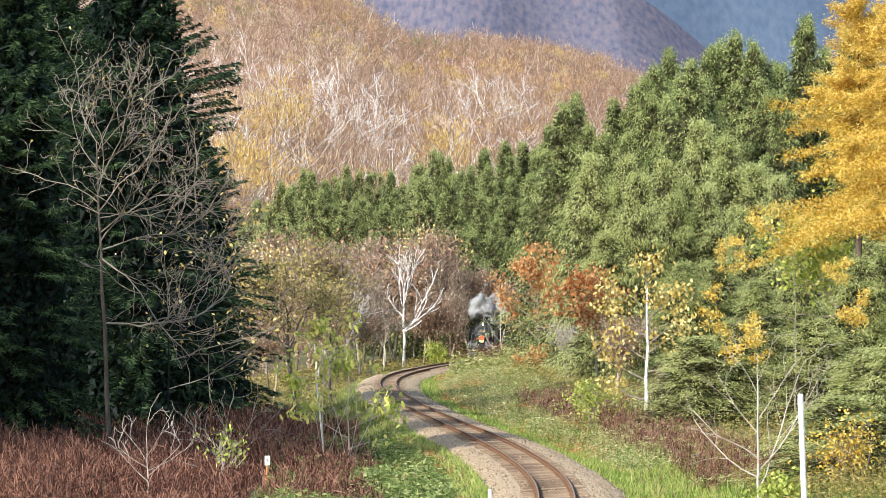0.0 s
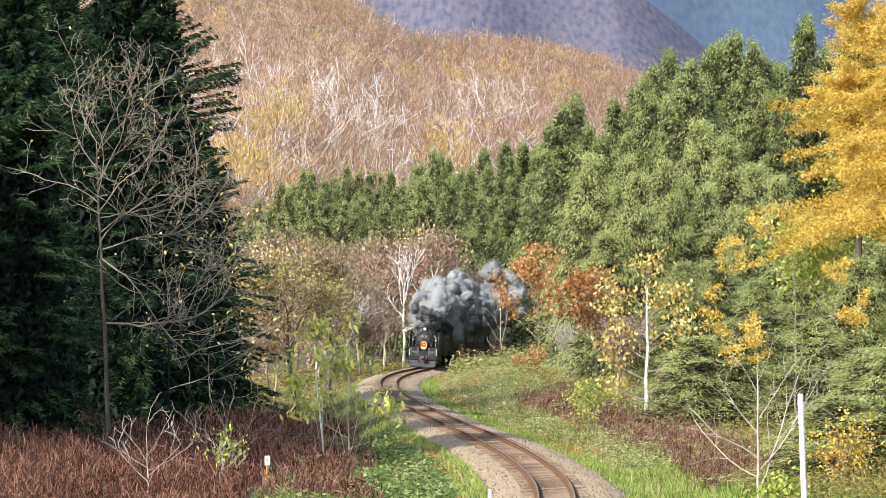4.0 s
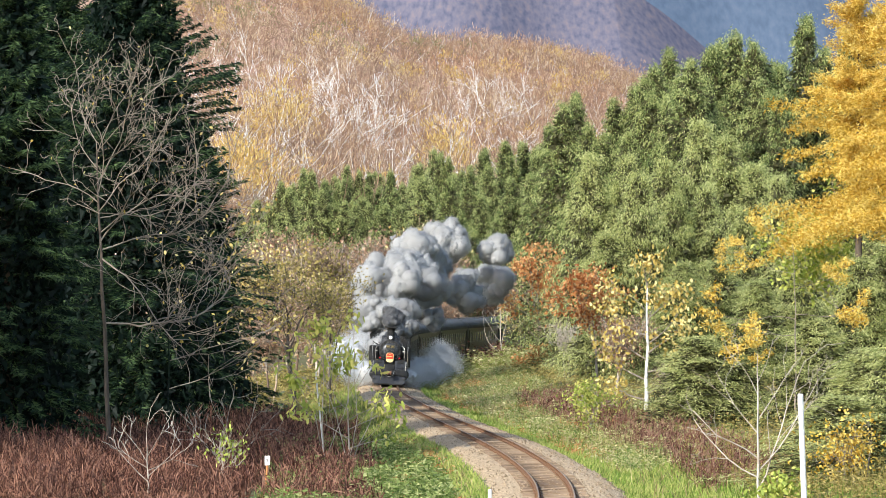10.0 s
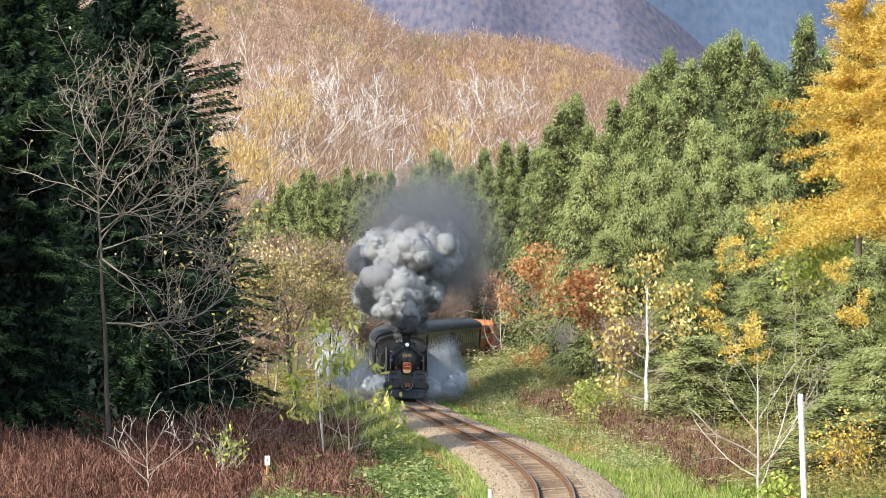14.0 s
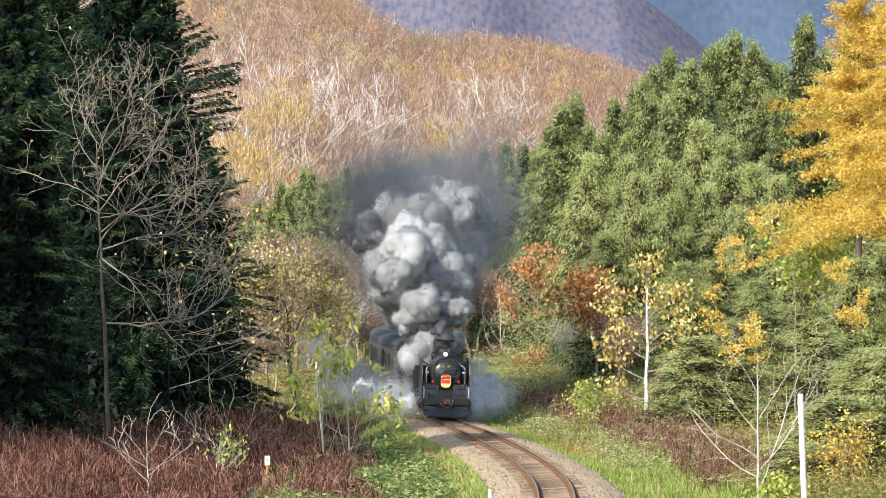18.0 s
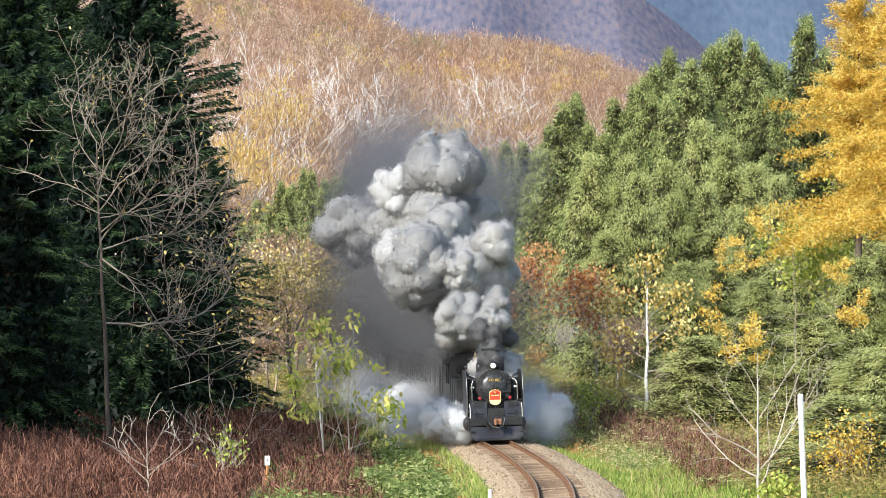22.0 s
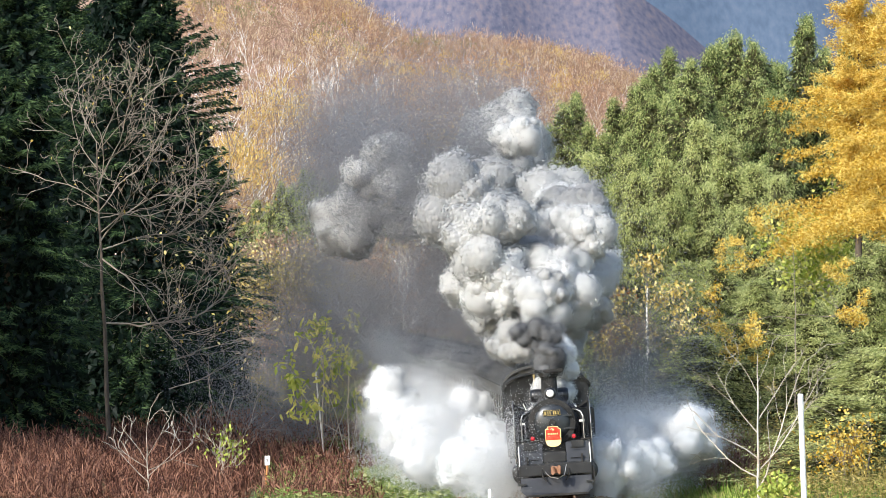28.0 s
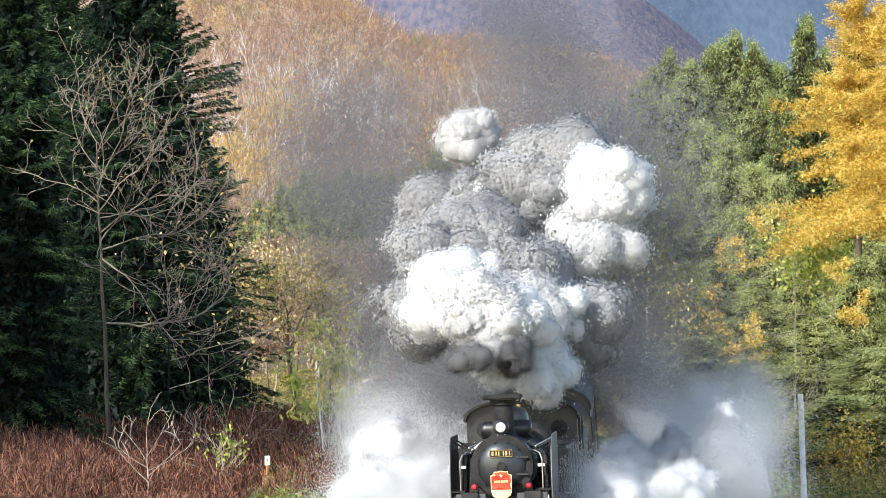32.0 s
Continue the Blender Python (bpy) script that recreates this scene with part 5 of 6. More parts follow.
def build_loco():
    K = M["loco_black"]
    # plough, beam and front deck
    bm = B()
    outline(bm, [(-1.12, 0.62), (-1.12, 0.2), (-0.95, 0.07), (0.95, 0.07), (1.12, 0.2), (1.12, 0.62)], -0.12, 0.02)
    for v in bm.verts:
        v.co.y += 0.32 * abs(v.co.x) ** 1.5 - (0.16 if v.co.z < 0.3 else 0)
    part("snow_plough", bm, K, loco, "black curved plough plate")
    part("plough_lip", slab(B(), -0.98, 0.98, -0.3, -0.24, 0.05, 0.12, 0.01), M["soot"], loco)
    part("buffer_beam", slab(B(), -1.14, 1.14, 0.18, 0.36, 0.68, 1.02, 0.02), K, loco)
    for s in (-1, 1):
        part("step_plate", slab(B(), s * 1.08 - 0.14, s * 1.08 + 0.14, 0.1, 0.5, 0.4, 0.46, 0.01), K, loco)
        part("step_bracket", slab(B(), s * 1.2 - 0.02, s * 1.2 + 0.02, 0.2, 0.4, 0.42, 1.0, 0.006), K, loco)
        part("front_plate", slab(B(), -0.36, 0.36, -0.02, 0.02, -0.33, 0.33, 0.015, pose(s * 0.73, 0.48, 1.36, -14, 0, 0)), K, loco)
        part("front_box", slab(B(), s * 0.75 - 0.2, s * 0.75 + 0.2, 0.42, 0.75, 1.5, 1.72, 0.02), K, loco)
        part("hand_rail", pipe([(s * 1.12, 0.3, 1.0), (s * 1.12, 0.3, 1.42), (s * 1.12, 0.55, 1.6)], 0.016), M["pale_line"], loco, "pale handrail")
        part("hose", pipe([(s * 0.42, 0.2, 0.86), (s * 0.42, 0.02, 0.66), (s * 0.3, 0.0, 0.52)], 0.03), M["soot"], loco)
        for z in (1.18, 1.5):
            part("hand_rail", pipe([(s * 0.5, 0.36, z), (s * 0.98, 0.36, z)], 0.012), M["soot"], loco)
    part("deck", slab(B(), -1.15, 1.15, 0.36, 2.8, 1.0, 1.06, 0.01), K, loco)
    part("front_step", slab(B(), -0.36, 0.36, 0.4, 0.9, 1.06, 1.4, 0.03), K, loco)
    cp = slab(B(), -0.12, 0.12, -0.35, 0.2, 0.76, 0.96, 0.03)
    slab(cp, -0.16, -0.05, -0.48, -0.3, 0.72, 1.0, 0.03)
    slab(cp, 0.05, 0.15, -0.46, -0.3, 0.72, 1.0, 0.03)
    part("coupler", cp, M["coupler_rust"], loco, "rusty knuckle coupler")
    part("coupler_chain", pipe([(-0.34, 0.12, 0.8), (-0.2, 0.0, 0.64), (0.05, -0.05, 0.58), (0.26, 0.0, 0.68), (0.34, 0.12, 0.98)], 0.014, 6), M["steel"], loco)
    # smokebox, boiler, chimney, domes
    part("smokebox", turned(B(), [(0.60, 1.02), (0.72, 1.05), (0.74, 1.10), (0.74, 2.5)], (0, 0, 2.3), "Y", 40), M["smokebox"], loco, smooth=False)
    part("smokebox_ring", turned(B(), [(0.66, 0.96), (0.745, 0.97), (0.755, 1.03), (0.745, 1.08)], (0, 0, 2.3), "Y", 40), M["soot"], loco, "dark riveted ring")
    door = part("smokebox_door", turned(B(), [(0.02, 0.80), (0.22, 0.82), (0.40, 0.86), (0.54, 0.92), (0.61, 0.99), (0.62, 1.03)], (0, 0, 2.3), "Y", 40), M["smokebox"], loco, "domed grey-black door", True)
    hw = turned(B(), [(0.09, 0.74), (0.11, 0.75), (0.11, 0.78), (0.04, 0.79)], (0, 0, 2.3), "Y", 20)
    for t in range(0, 360, 90):
        rod(hw, (0, 0.76, 2.3), (0.13 * math.cos(radians(t + 20)), 0.74, 2.3 + 0.13 * math.sin(radians(t + 20))), 0.014, seg=6)
    part("door_wheel", hw, M["soot"], door)
    for t in range(15, 375, 30):
        x, z = 0.585 * math.cos(radians(t)), 2.3 + 0.585 * math.sin(radians(t))
        part("door_dog", slab(B(), x - 0.025, x + 0.025, 0.90, 0.98, z - 0.025, z + 0.025, 0.006), M["soot"], door)
    for z in (2.1, 2.5):
        part("door_hinge", slab(B(), 0.1, 0.64, 0.83, 0.87, z - 0.025, z + 0.025, 0.008, pose(0, 0.03, 0, 0, 0, 0)), M["smokebox"], door)
    plate = part("number_plate", slab(B(), -0.28, 0.28, 0.79, 0.82, 2.52, 2.70, 0.008), M["soot"], door, "dark plate with brass bars")
    for i, (x, w) in enumerate(((-0.2, 0.06), (-0.115, 0.03), (-0.05, 0.03), (0.06, 0.03), (0.125, 0.05), (0.205, 0.03))):
        part("plate_bar", slab(B(), x - w / 2, x + w / 2, 0.782, 0.79, 2.56, 2.66), M["brass"], plate)
    for z0, z1, x0, x1 in ((2.525, 2.535, -0.27, 0.27), (2.685, 2.695, -0.27, 0.27), (2.535, 2.685, -0.27, -0.26), (2.535, 2.685, 0.26, 0.27)):
        part("plate_rim", slab(B(), x0, x1, 0.784, 0.79, z0, z1), M["brass"], plate)
    part("boiler", turned(B(), [(0.68, 2.5), (0.68, 7.0)], (0, 0, 2.3), "Y", 36), K, loco, smooth=False)
    for y in (2.52, 3.4, 4.7, 5.9):
        part("boiler_band", turned(B(), [(0.69, y - 0.03), (0.69, y + 0.03)], (0, 0, 2.3), "Y", 36), M["soot"], loco)
    ch = part("chimney", turned(B(), [(0.42, 2.92), (0.31, 3.02), (0.265, 3.14), (0.25, 3.7), (0.30, 3.74), (0.31, 3.86), (0.2, 3.87), (0.19, 3.4)], (0, 1.75, 0), "Z", 28), M["soot"], loco, "sooty black chimney")
    part("chimney_cap", slab(B(), -0.46, 0.46, 1.3, 2.15, 3.87, 3.98, 0.03), M["soot"], ch)
    part("dome", turned(B(), [(0.52, 2.85), (0.46, 3.05), (0.44, 3.4), (0.36, 3.56), (0.16, 3.63), (0.02, 3.64)], (0, 3.85, 0), "Z", 28), K, loco, smooth=True)
    part("sand_dome", slab(B(), -0.4, 0.4, 4.4, 5.4, 2.8, 3.5, 0.16), K, loco)
    part("feed_heater", turned(B(), [(0.02, -0.62), (0.2, -0.6), (0.22, -0.5), (0.22, 0.5), (0.2, 0.6), (0.02, 0.62)], (0, 2.5, 3.12), "X", 20), K, loco, smooth=True)
    for s in (-1, 1):
        part("safety_valve", rod(B(), (s * 0.14 - 0.1, 5.7, 2.9), (s * 0.14 - 0.1, 5.7, 3.62), 0.05), M["brass"], loco, "brass safety valve")
        part("boiler_rail", pipe([(s * 0.80, 1.2, 2.75), (s * 0.80, 3.2, 2.75), (s * 0.80, 6.8, 2.75)], 0.018), M["pale_line"], loco)
        part("steam_pipe", pipe([(s * 0.55, 2.0, 2.8), (s * 0.95, 2.0, 2.5), (s * 1.0, 1.9, 1.3)], 0.09), K, loco)
    part("whistle", rod(B(), (-0.42, 4.9, 3.3), (-0.42, 4.9, 3.75), 0.035), M["brass"], loco)
    part("saddle", slab(B(), -0.6, 0.6, 1.2, 2.4, 0.9, 1.8, 0.05), K, loco)
    # lamps and the headmark
    hl = part("headlamp", turned(B(), [(0.10, 1.32), (0.17, 1.26), (0.19, 1.05), (0.18, 1.0)], (0, 0, 3.22), "Y", 24), K, loco, smooth=True)
    part("headlamp_glass", turned(B(), [(0.02, 0.975), (0.08, 0.98), (0.12, 1.0)], (0, 0, 3.22), "Y", 24), M["lit_lamp"], hl, "bright lit headlamp glass", True)
    part("headlamp_bracket", slab(B(), -0.1, 0.1, 1.02, 1.25, 2.98, 3.06, 0.01), M["pale_line"], loco)
    for s in (-1, 1):
        mk = part("marker_lamp", rod(B(), (s * 0.65, 0.62, 1.84), (s * 0.65, 0.85, 1.84), 0.085, seg=16), M["soot"], loco)
        part("marker_glass", turned(B(), [(0.02, 0.585), (0.05, 0.59), (0.07, 0.62)], (s * 0.65, 0, 1.84), "Y", 16), M["red_glass"], mk, "red lamp glass")
        part("hand_rail", pipe([(s * 0.98, 0.75, 1.06), (s * 0.98, 0.75, 2.45), (s * 0.92, 0.8, 2.6), (s * 0.8, 0.9, 2.66), (s * 0.68, 1.1, 2.68)], 0.02), M["steel"], loco, "pale bent handrail")
        part("front_lamp_iron", slab(B(), s * 0.86 - 0.03, s * 0.86 + 0.03, 0.3, 0.34, 1.02, 1.3, 0.006), M["soot"], loco)
        part("foot_board", slab(B(), s * 1.02 - 0.16, s * 1.02 + 0.16, 0.5, 0.95, 1.72, 1.76, 0.008), M["soot"], loco)
        part("white_board", slab(B(), s * 0.94 - 0.085, s * 0.94 + 0.085, 0.93, 0.95, 2.27, 2.34, 0.005), M["white_paint"], loco, "small white plate")
        part("board_arm", slab(B(), s * 1.02 - 0.02, s * 1.02 + 0.02, 0.95, 1.3, 2.1, 2.32, 0.005), K, loco)
    shield = [(-0.17, 2.14), (-0.17, 2.19), (-0.08, 2.19), (0, 2.21), (0.08, 2.19), (0.17, 2.19), (0.17, 2.14), (0.25, 2.10), (0.25, 1.92), (0.245, 1.72), (0.21, 1.62), (0.12, 1.56), (0, 1.545),
              (-0.12, 1.56), (-0.21, 1.62), (-0.245, 1.72), (-0.25, 1.92), (-0.25, 2.10)]
    hm = part("headmark", outline(B(), shield, 0.60, 0.63), M["mark_cream"], loco, "red shield-shaped headmark with a cream foot")
    part("headmark_field", outline(B(), [(x * 0.92, 1.88 + (z - 1.88) * 0.94) for x, z in shield if z > 1.9] + [(-0.235, 1.76), (-0.12, 1.79), (0, 1.86), (0.12, 1.79), (0.235, 1.76)], 0.592, 0.6), M["mark_red"], hm, "red field")
    star = []
    for i in range(10):
        r, t = (0.05 if i % 2 == 0 else 0.021), math.pi / 2 + i * math.pi / 5
        star.append((r * math.cos(t), 2.09 + r * math.sin(t)))
    part("headmark_star", outline(B(), star, 0.586, 0.592), M["mark_cream"], hm)
    for i, (x, w) in enumerate(((-0.15, 0.035), (-0.10, 0.025), (-0.045, 0.05), (0.02, 0.045), (0.08, 0.045), (0.14, 0.04))):
        part("headmark_bar", slab(B(), x - w / 2, x + w / 2, 0.586, 0.592, 1.93, 1.98), M["mark_cream"], hm)
    part("headmark_stay", slab(B(), -0.03, 0.03, 0.63, 0.9, 1.4, 1.75), M["soot"], loco)
    # smoke deflectors, tanks, cab, bunker
    for s in (-1, 1):
        bm = B()
        pts = [(0.55, 1.06), (2.55, 1.06), (2.55, 3.02), (1.0, 3.02), (0.66, 2.72), (0.55, 2.2)]
        a = [bm.verts.new((s * 1.22, y, z)) for y, z in pts]
        b = [bm.verts.new((s * 1.19, y, z)) for y, z in pts]
        bm.faces.new(a), bm.faces.new(b)
        for i in range(6):
            bm.faces.new((a[i], b[i], b[(i + 1) % 6], a[(i + 1) % 6]))
        bmesh.ops.recalc_face_normals(bm, faces=bm.faces[:])
        df = part("smoke_deflector", bm, K, loco, "black smoke deflector plate")
        part("deflector_edge", pipe([(s * 1.21, 0.55, 1.1), (s * 1.21, 0.55, 2.2), (s * 1.21, 0.66, 2.72), (s * 1.21, 1.0, 3.02), (s * 1.21, 2.5, 3.03)], 0.009, 6), M["steel"], df, "pale plate edge")
        part("deflector_stay", pipe([(s * 1.2, 1.4, 2.9), (s * 0.7, 1.4, 2.62)], 0.02, 6), M["soot"], df)
        part("deflector_stay", pipe([(s * 1.2, 2.2, 2.9), (s * 0.7, 2.2, 2.62)], 0.02, 6), M["soot"], df)
        tank = part("side_tank", slab(B(), s * 1.1 - 0.32, s * 1.1 + 0.32, 3.3, 7.0, 1.12, 2.62, 0.05), K, loco)
        for y in (3.6, 4.6, 5.6, 6.6):
            part("tank_rib", slab(B(), s * 1.425 - 0.012, s * 1.425 + 0.012, y - 0.03, y + 0.03, 1.16, 2.58), M["soot"], tank)
        part("tank_lid", slab(B(), s * 1.1 - 0.2, s * 1.1 + 0.2, 3.9, 4.3, 2.62, 2.74, 0.03), M["soot"], loco)
        part("running_edge", slab(B(), s * 1.36 - 0.02, s * 1.36 + 0.02, 2.6, 11.9, 1.0, 1.1), K, loco)
        part("cab_side", slab(B(), s * 1.38 - 0.03, s * 1.38 + 0.03, 7.0, 9.4, 1.1, 2.3), K, loco)
        for y0, y1 in ((7.0, 7.35), (8.25, 8.45), (9.15, 9.4)):
            part("cab_pillar", slab(B(), s * 1.38 - 0.03, s * 1.38 + 0.03, y0, y1, 2.3, 3.2), K, loco)
        rim = turned(B(), [(0.17, 6.93), (0.21, 6.93), (0.21, 6.985), (0.17, 6.985)], (s * 0.95, 0, 2.95), "Y", 20)
        pw = part("cab_porthole", rim, M["soot"], loco, "round cab window")
        part("porthole_glass", rod(B(), (s * 0.95, 6.945, 2.95), (s * 0.95, 6.975, 2.95), 0.17, seg=20), M["window_glass"], pw)
        part("cylinder", turned(B(), [(0.2, 1.05), (0.32, 1.08), (0.34, 1.15), (0.34, 2.15), (0.3, 2.2)], (s * 1.02, 0, 0.72), "Y", 24), K, loco, smooth=False)
        part("valve_chest", turned(B(), [(0.12, 1.0), (0.17, 1.05), (0.17, 2.2), (0.12, 2.25)], (s * 0.98, 0, 1.13), "Y", 16), K, loco)
        part("bunker_side", slab(B(), s * 1.3 - 0.04, s * 1.3 + 0.04, 9.4, 11.9, 1.1, 2.8, 0.02), K, loco)
    cf = B()
    outline(cf, [(-1.4, 1.1), (1.4, 1.1), (1.4, 3.2)] + roof_arc(2.8, 3.2, 3.68)[1:-1] + [(-1.4, 3.2)], 6.99, 7.05)
    part("cab_front", cf, K, loco)
    cr = B()
    top, low = roof_arc(2.96, 3.2, 3.74), roof_arc(2.84, 3.16, 3.68)
    outline(cr, top + low[::-1], 6.75, 9.75)
    part("cab_roof", cr, M["soot"], loco, "black arched cab roof")
    part("cab_back", slab(B(), -1.35, 1.35, 9.35, 9.41, 1.1, 3.25), K, loco)
    part("bunker", slab(B(), -1.26, 1.26, 9.45, 11.85, 1.1, 2.55, 0.03), K, loco)
    part("coal", slab(B(), -1.1, 1.1, 9.6, 11.7, 2.45, 2.95, 0.2), M["soot"], loco)
    part("frame", slab(B(), -0.45, 0.45, 0.4, 11.9, 0.55, 1.0, 0.02), M["underframe"], loco)
    part("rear_beam", slab(B(), -1.2, 1.2, 11.9, 12.1, 0.75, 1.1, 0.02), K, loco)
    part("rear_coupler", slab(B(), -0.1, 0.1, 12.1, 12.6, 0.78, 0.98, 0.03), M["coupler_rust"], loco)
    small = wheel_mesh(0.43, 0.13, 9, "small_wheel")
    for y in (1.0, 9.6, 10.9):
        for s in (-1, 1):
            w = mesh_part("wheel", small, M["underframe"], loco)
            w.matrix_local = pose(s * 0.57, y, 0.43, 0, 0, 0 if s > 0 else 180)
    big = wheel_mesh(0.76, 0.14, 14, "driving_wheel")
    drive = []
    for y in (3.0, 4.75, 6.5):
        ax = mesh_part("driving_axle", _axle(), M["underframe"], loco)
        ax.matrix_local = pose(0, y, 0.76)
        for s in (-1, 1):
            w = mesh_part("driving_wheel", big, M["underframe"], ax)
            w.matrix_local = pose(s * 0.57, 0, 0, 0, 0, 0 if s > 0 else 180)
        drive.append(ax)
    rods = []
    for s in (-1, 1):
        bm = slab(B(), -0.03, 0.03, -1.85, 1.85, -0.06, 0.06, 0.01)
        for y in (-1.75, 0, 1.75):
            rod(bm, (-0.05, y, 0), (0.05, y, 0), 0.1, seg=14)
        r = part("coupling_rod", bm, M["steel"], loco, "bright steel coupling rod")
        rods.append((s, r))
    return drive, rods


def _axle():
    bm = rod(bmesh.new(), (-0.55, 0, 0), (0.55, 0, 0), 0.09, seg=12)
    me = bpy.data.meshes.new("driving_axle")
    bm.to_mesh(me)
    bm.free()
    return me


DRIVE, RODS = build_loco()
COACH_LEN, COACHES = 20.0, 5
bogie_wheel = wheel_mesh(0.43, 0.13, 0, "bogie_wheel")


def running_gear(thing, y, half=1.2):
    bg = part("bogie", slab(slab(B(), -1.0, -0.86, y - half - 0.35, y + half + 0.35, 0.4, 0.75, 0.03), 0.86, 1.0, y - half - 0.35, y + half + 0.35, 0.4, 0.75, 0.03), M["underframe"], thing)
    slab_b = slab(B(), -0.9, 0.9, y - 0.25, y + 0.25, 0.5, 0.75, 0.03)
    part("bolster", slab_b, M["underframe"], bg)
    for a in (-half, half):
        for s in (-1, 1):
            w = mesh_part("wheel", bogie_wheel, M["underframe"], bg)
            w.matrix_local = pose(s * 0.57, y + a, 0.43, 0, 0, 0 if s > 0 else 180)


def build_coach():
    c = tagged(new("passenger_coach"), "dark brown railway passenger coach with a row of windows", "coach", "coaches of the train")
    L = COACH_LEN - 0.5
    prof = [(-1.4, 1.02), (1.4, 1.02), (1.42, 1.9), (1.4, 3.15)]
    bm = B()
    n = 12
    wins = [1.9 + i * (L - 3.8) / (n - 1) for i in range(n)]
    # side walls as strips round real window openings
    for s in (-1, 1):
        x0, x1 = (1.34, 1.4) if s > 0 else (-1.4, -1.34)
        slab(bm, x0, x1, 0, L, 1.02, 1.92)
        slab(bm, x0, x1, 0, L, 2.78, 3.2)
        edges = [0.0] + [e for y in wins for e in (y - 0.42, y + 0.42)] + [L]
        for a, b in zip(edges[::2], edges[1::2]):
            slab(bm, x0, x1, a, b, 1.92, 2.78)
    part("body", bm, M["coach_brown"], c)
    for e in (0.0, L - 0.08):
        bm = B()
        outline(bm, [(-1.4, 1.02), (1.4, 1.02), (1.4, 3.2)] + roof_arc(2.8, 3.2, 3.82)[1:-1] + [(-1.4, 3.2)], e, e + 0.08)
        end = part("end_wall", bm, M["coach_brown"], c)
        f = -1 if e == 0 else 1
        y0 = e if f < 0 else e + 0.08
        part("gangway", slab(B(), -0.48, 0.48, min(y0, y0 + f * 0.26), max(y0, y0 + f * 0.26), 1.05, 3.1, 0.05), M["underframe"], end, "black folding gangway")
        for s in (-1, 1):
            part("end_window", slab(B(), s * 0.92 - 0.22, s * 0.92 + 0.22, y0 + (-0.012 if f < 0 else 0.0), y0 + (0.0 if f < 0 else 0.012), 2.0, 2.7), M["window_glass"], end)
            part("end_rail", pipe([(s * 1.25, y0 + f * 0.06, 1.2), (s * 1.25, y0 + f * 0.06, 2.4)], 0.02, 6), M["pale_line"], end)
    bm = B()
    top, low = roof_arc(2.9, 3.18, 3.9), roof_arc(2.78, 3.12, 3.82)
    outline(bm, top + low[::-1], -0.08, L + 0.08)
    rf = part("roof", bm, M["coach_roof"], c, "grey-black arched roof")
    for y in np.linspace(2.2, L - 2.2, 6):
        part("ventilator", slab(B(), -0.22, 0.22, y - 0.3, y + 0.3, 3.86, 4.0, 0.05), M["coach_roof"], rf)
    for s in (-1, 1):
        for y in wins:
            part("window", slab(B(), s * 1.365 - 0.01, s * 1.365 + 0.01, y - 0.42, y + 0.42, 1.92, 2.78), M["window_glass"], c)
        part("waist_band", slab(B(), s * 1.408 - 0.008, s * 1.408 + 0.008, 0.05, L - 0.05, 1.78, 1.86), M["coach_brown"], c)
        for y in (0.75, L - 0.75):
            part("side_door", slab(B(), s * 1.41 - 0.012, s * 1.41 + 0.012, y - 0.4, y + 0.4, 1.1, 2.95, 0.004), M["soot"], c, "dark recessed door")
    part("floor", slab(B(), -1.34, 1.34, 0.08, L - 0.08, 1.0, 1.1), M["underframe"], c)
    part("underframe", slab(slab(B(), -1.2, 1.2, 0.1, L - 0.1, 0.82, 1.0, 0.02), -1.1, 1.1, 7.0, 12.5, 0.4, 0.82, 0.05), M["underframe"], c)
    for y in (2.8, L - 2.8):
        running_gear(c, y)
    return c


first_coach = build_coach()
coaches = [first_coach] + [copy_thing(first_coach, Matrix()) for _ in range(COACHES - 1)]


def build_diesel():
    d = tagged(new("diesel_locomotive"), "orange diesel locomotive with a cream band at the train's end", "locomotive")
    part("frame", slab(B(), -1.35, 1.35, 0, 13.4, 0.85, 1.15, 0.03), M["underframe"], d)
    part("long_hood", slab(B(), -0.95, 0.95, 0.5, 6.2, 1.15, 3.25, 0.12), M["diesel_orange"], d)
    part("cab", slab(B(), -1.38, 1.38, 6.2, 9.0, 1.15, 3.7, 0.12), M["diesel_orange"], d)
    part("short_hood", slab(B(), -0.95, 0.95, 9.0, 13.0, 1.15, 3.25, 0.12), M["diesel_orange"], d)
    part("band", slab(B(), -0.965, 0.965, 0.48, 6.25, 2.05, 2.3), M["white_paint"], d, "cream band")
    for s in (-1, 1):
        part("cab_window", slab(B(), s * 0.9 - 0.3, s * 0.9 + 0.3, 6.17, 6.2, 2.6, 3.3), M["window_glass"], d)
        part("lamp", rod(B(), (s * 0.5, 0.44, 2.9), (s * 0.5, 0.52, 2.9), 0.13, seg=14), M["lit_lamp"], d)
    for y in (2.6, 10.6):
        running_gear(d, y)
    return d


diesel = build_diesel()


# ---- smoke and steam: rigid billows that travel ----
def vapour(name, dark, light, fore):
    """Cloudy matter of fine flakes that scatter light back and, by the share fore, onwards."""
    return shader(name, [dark, light], 0.8, 1.0, spec=0.0, through_light=fore)


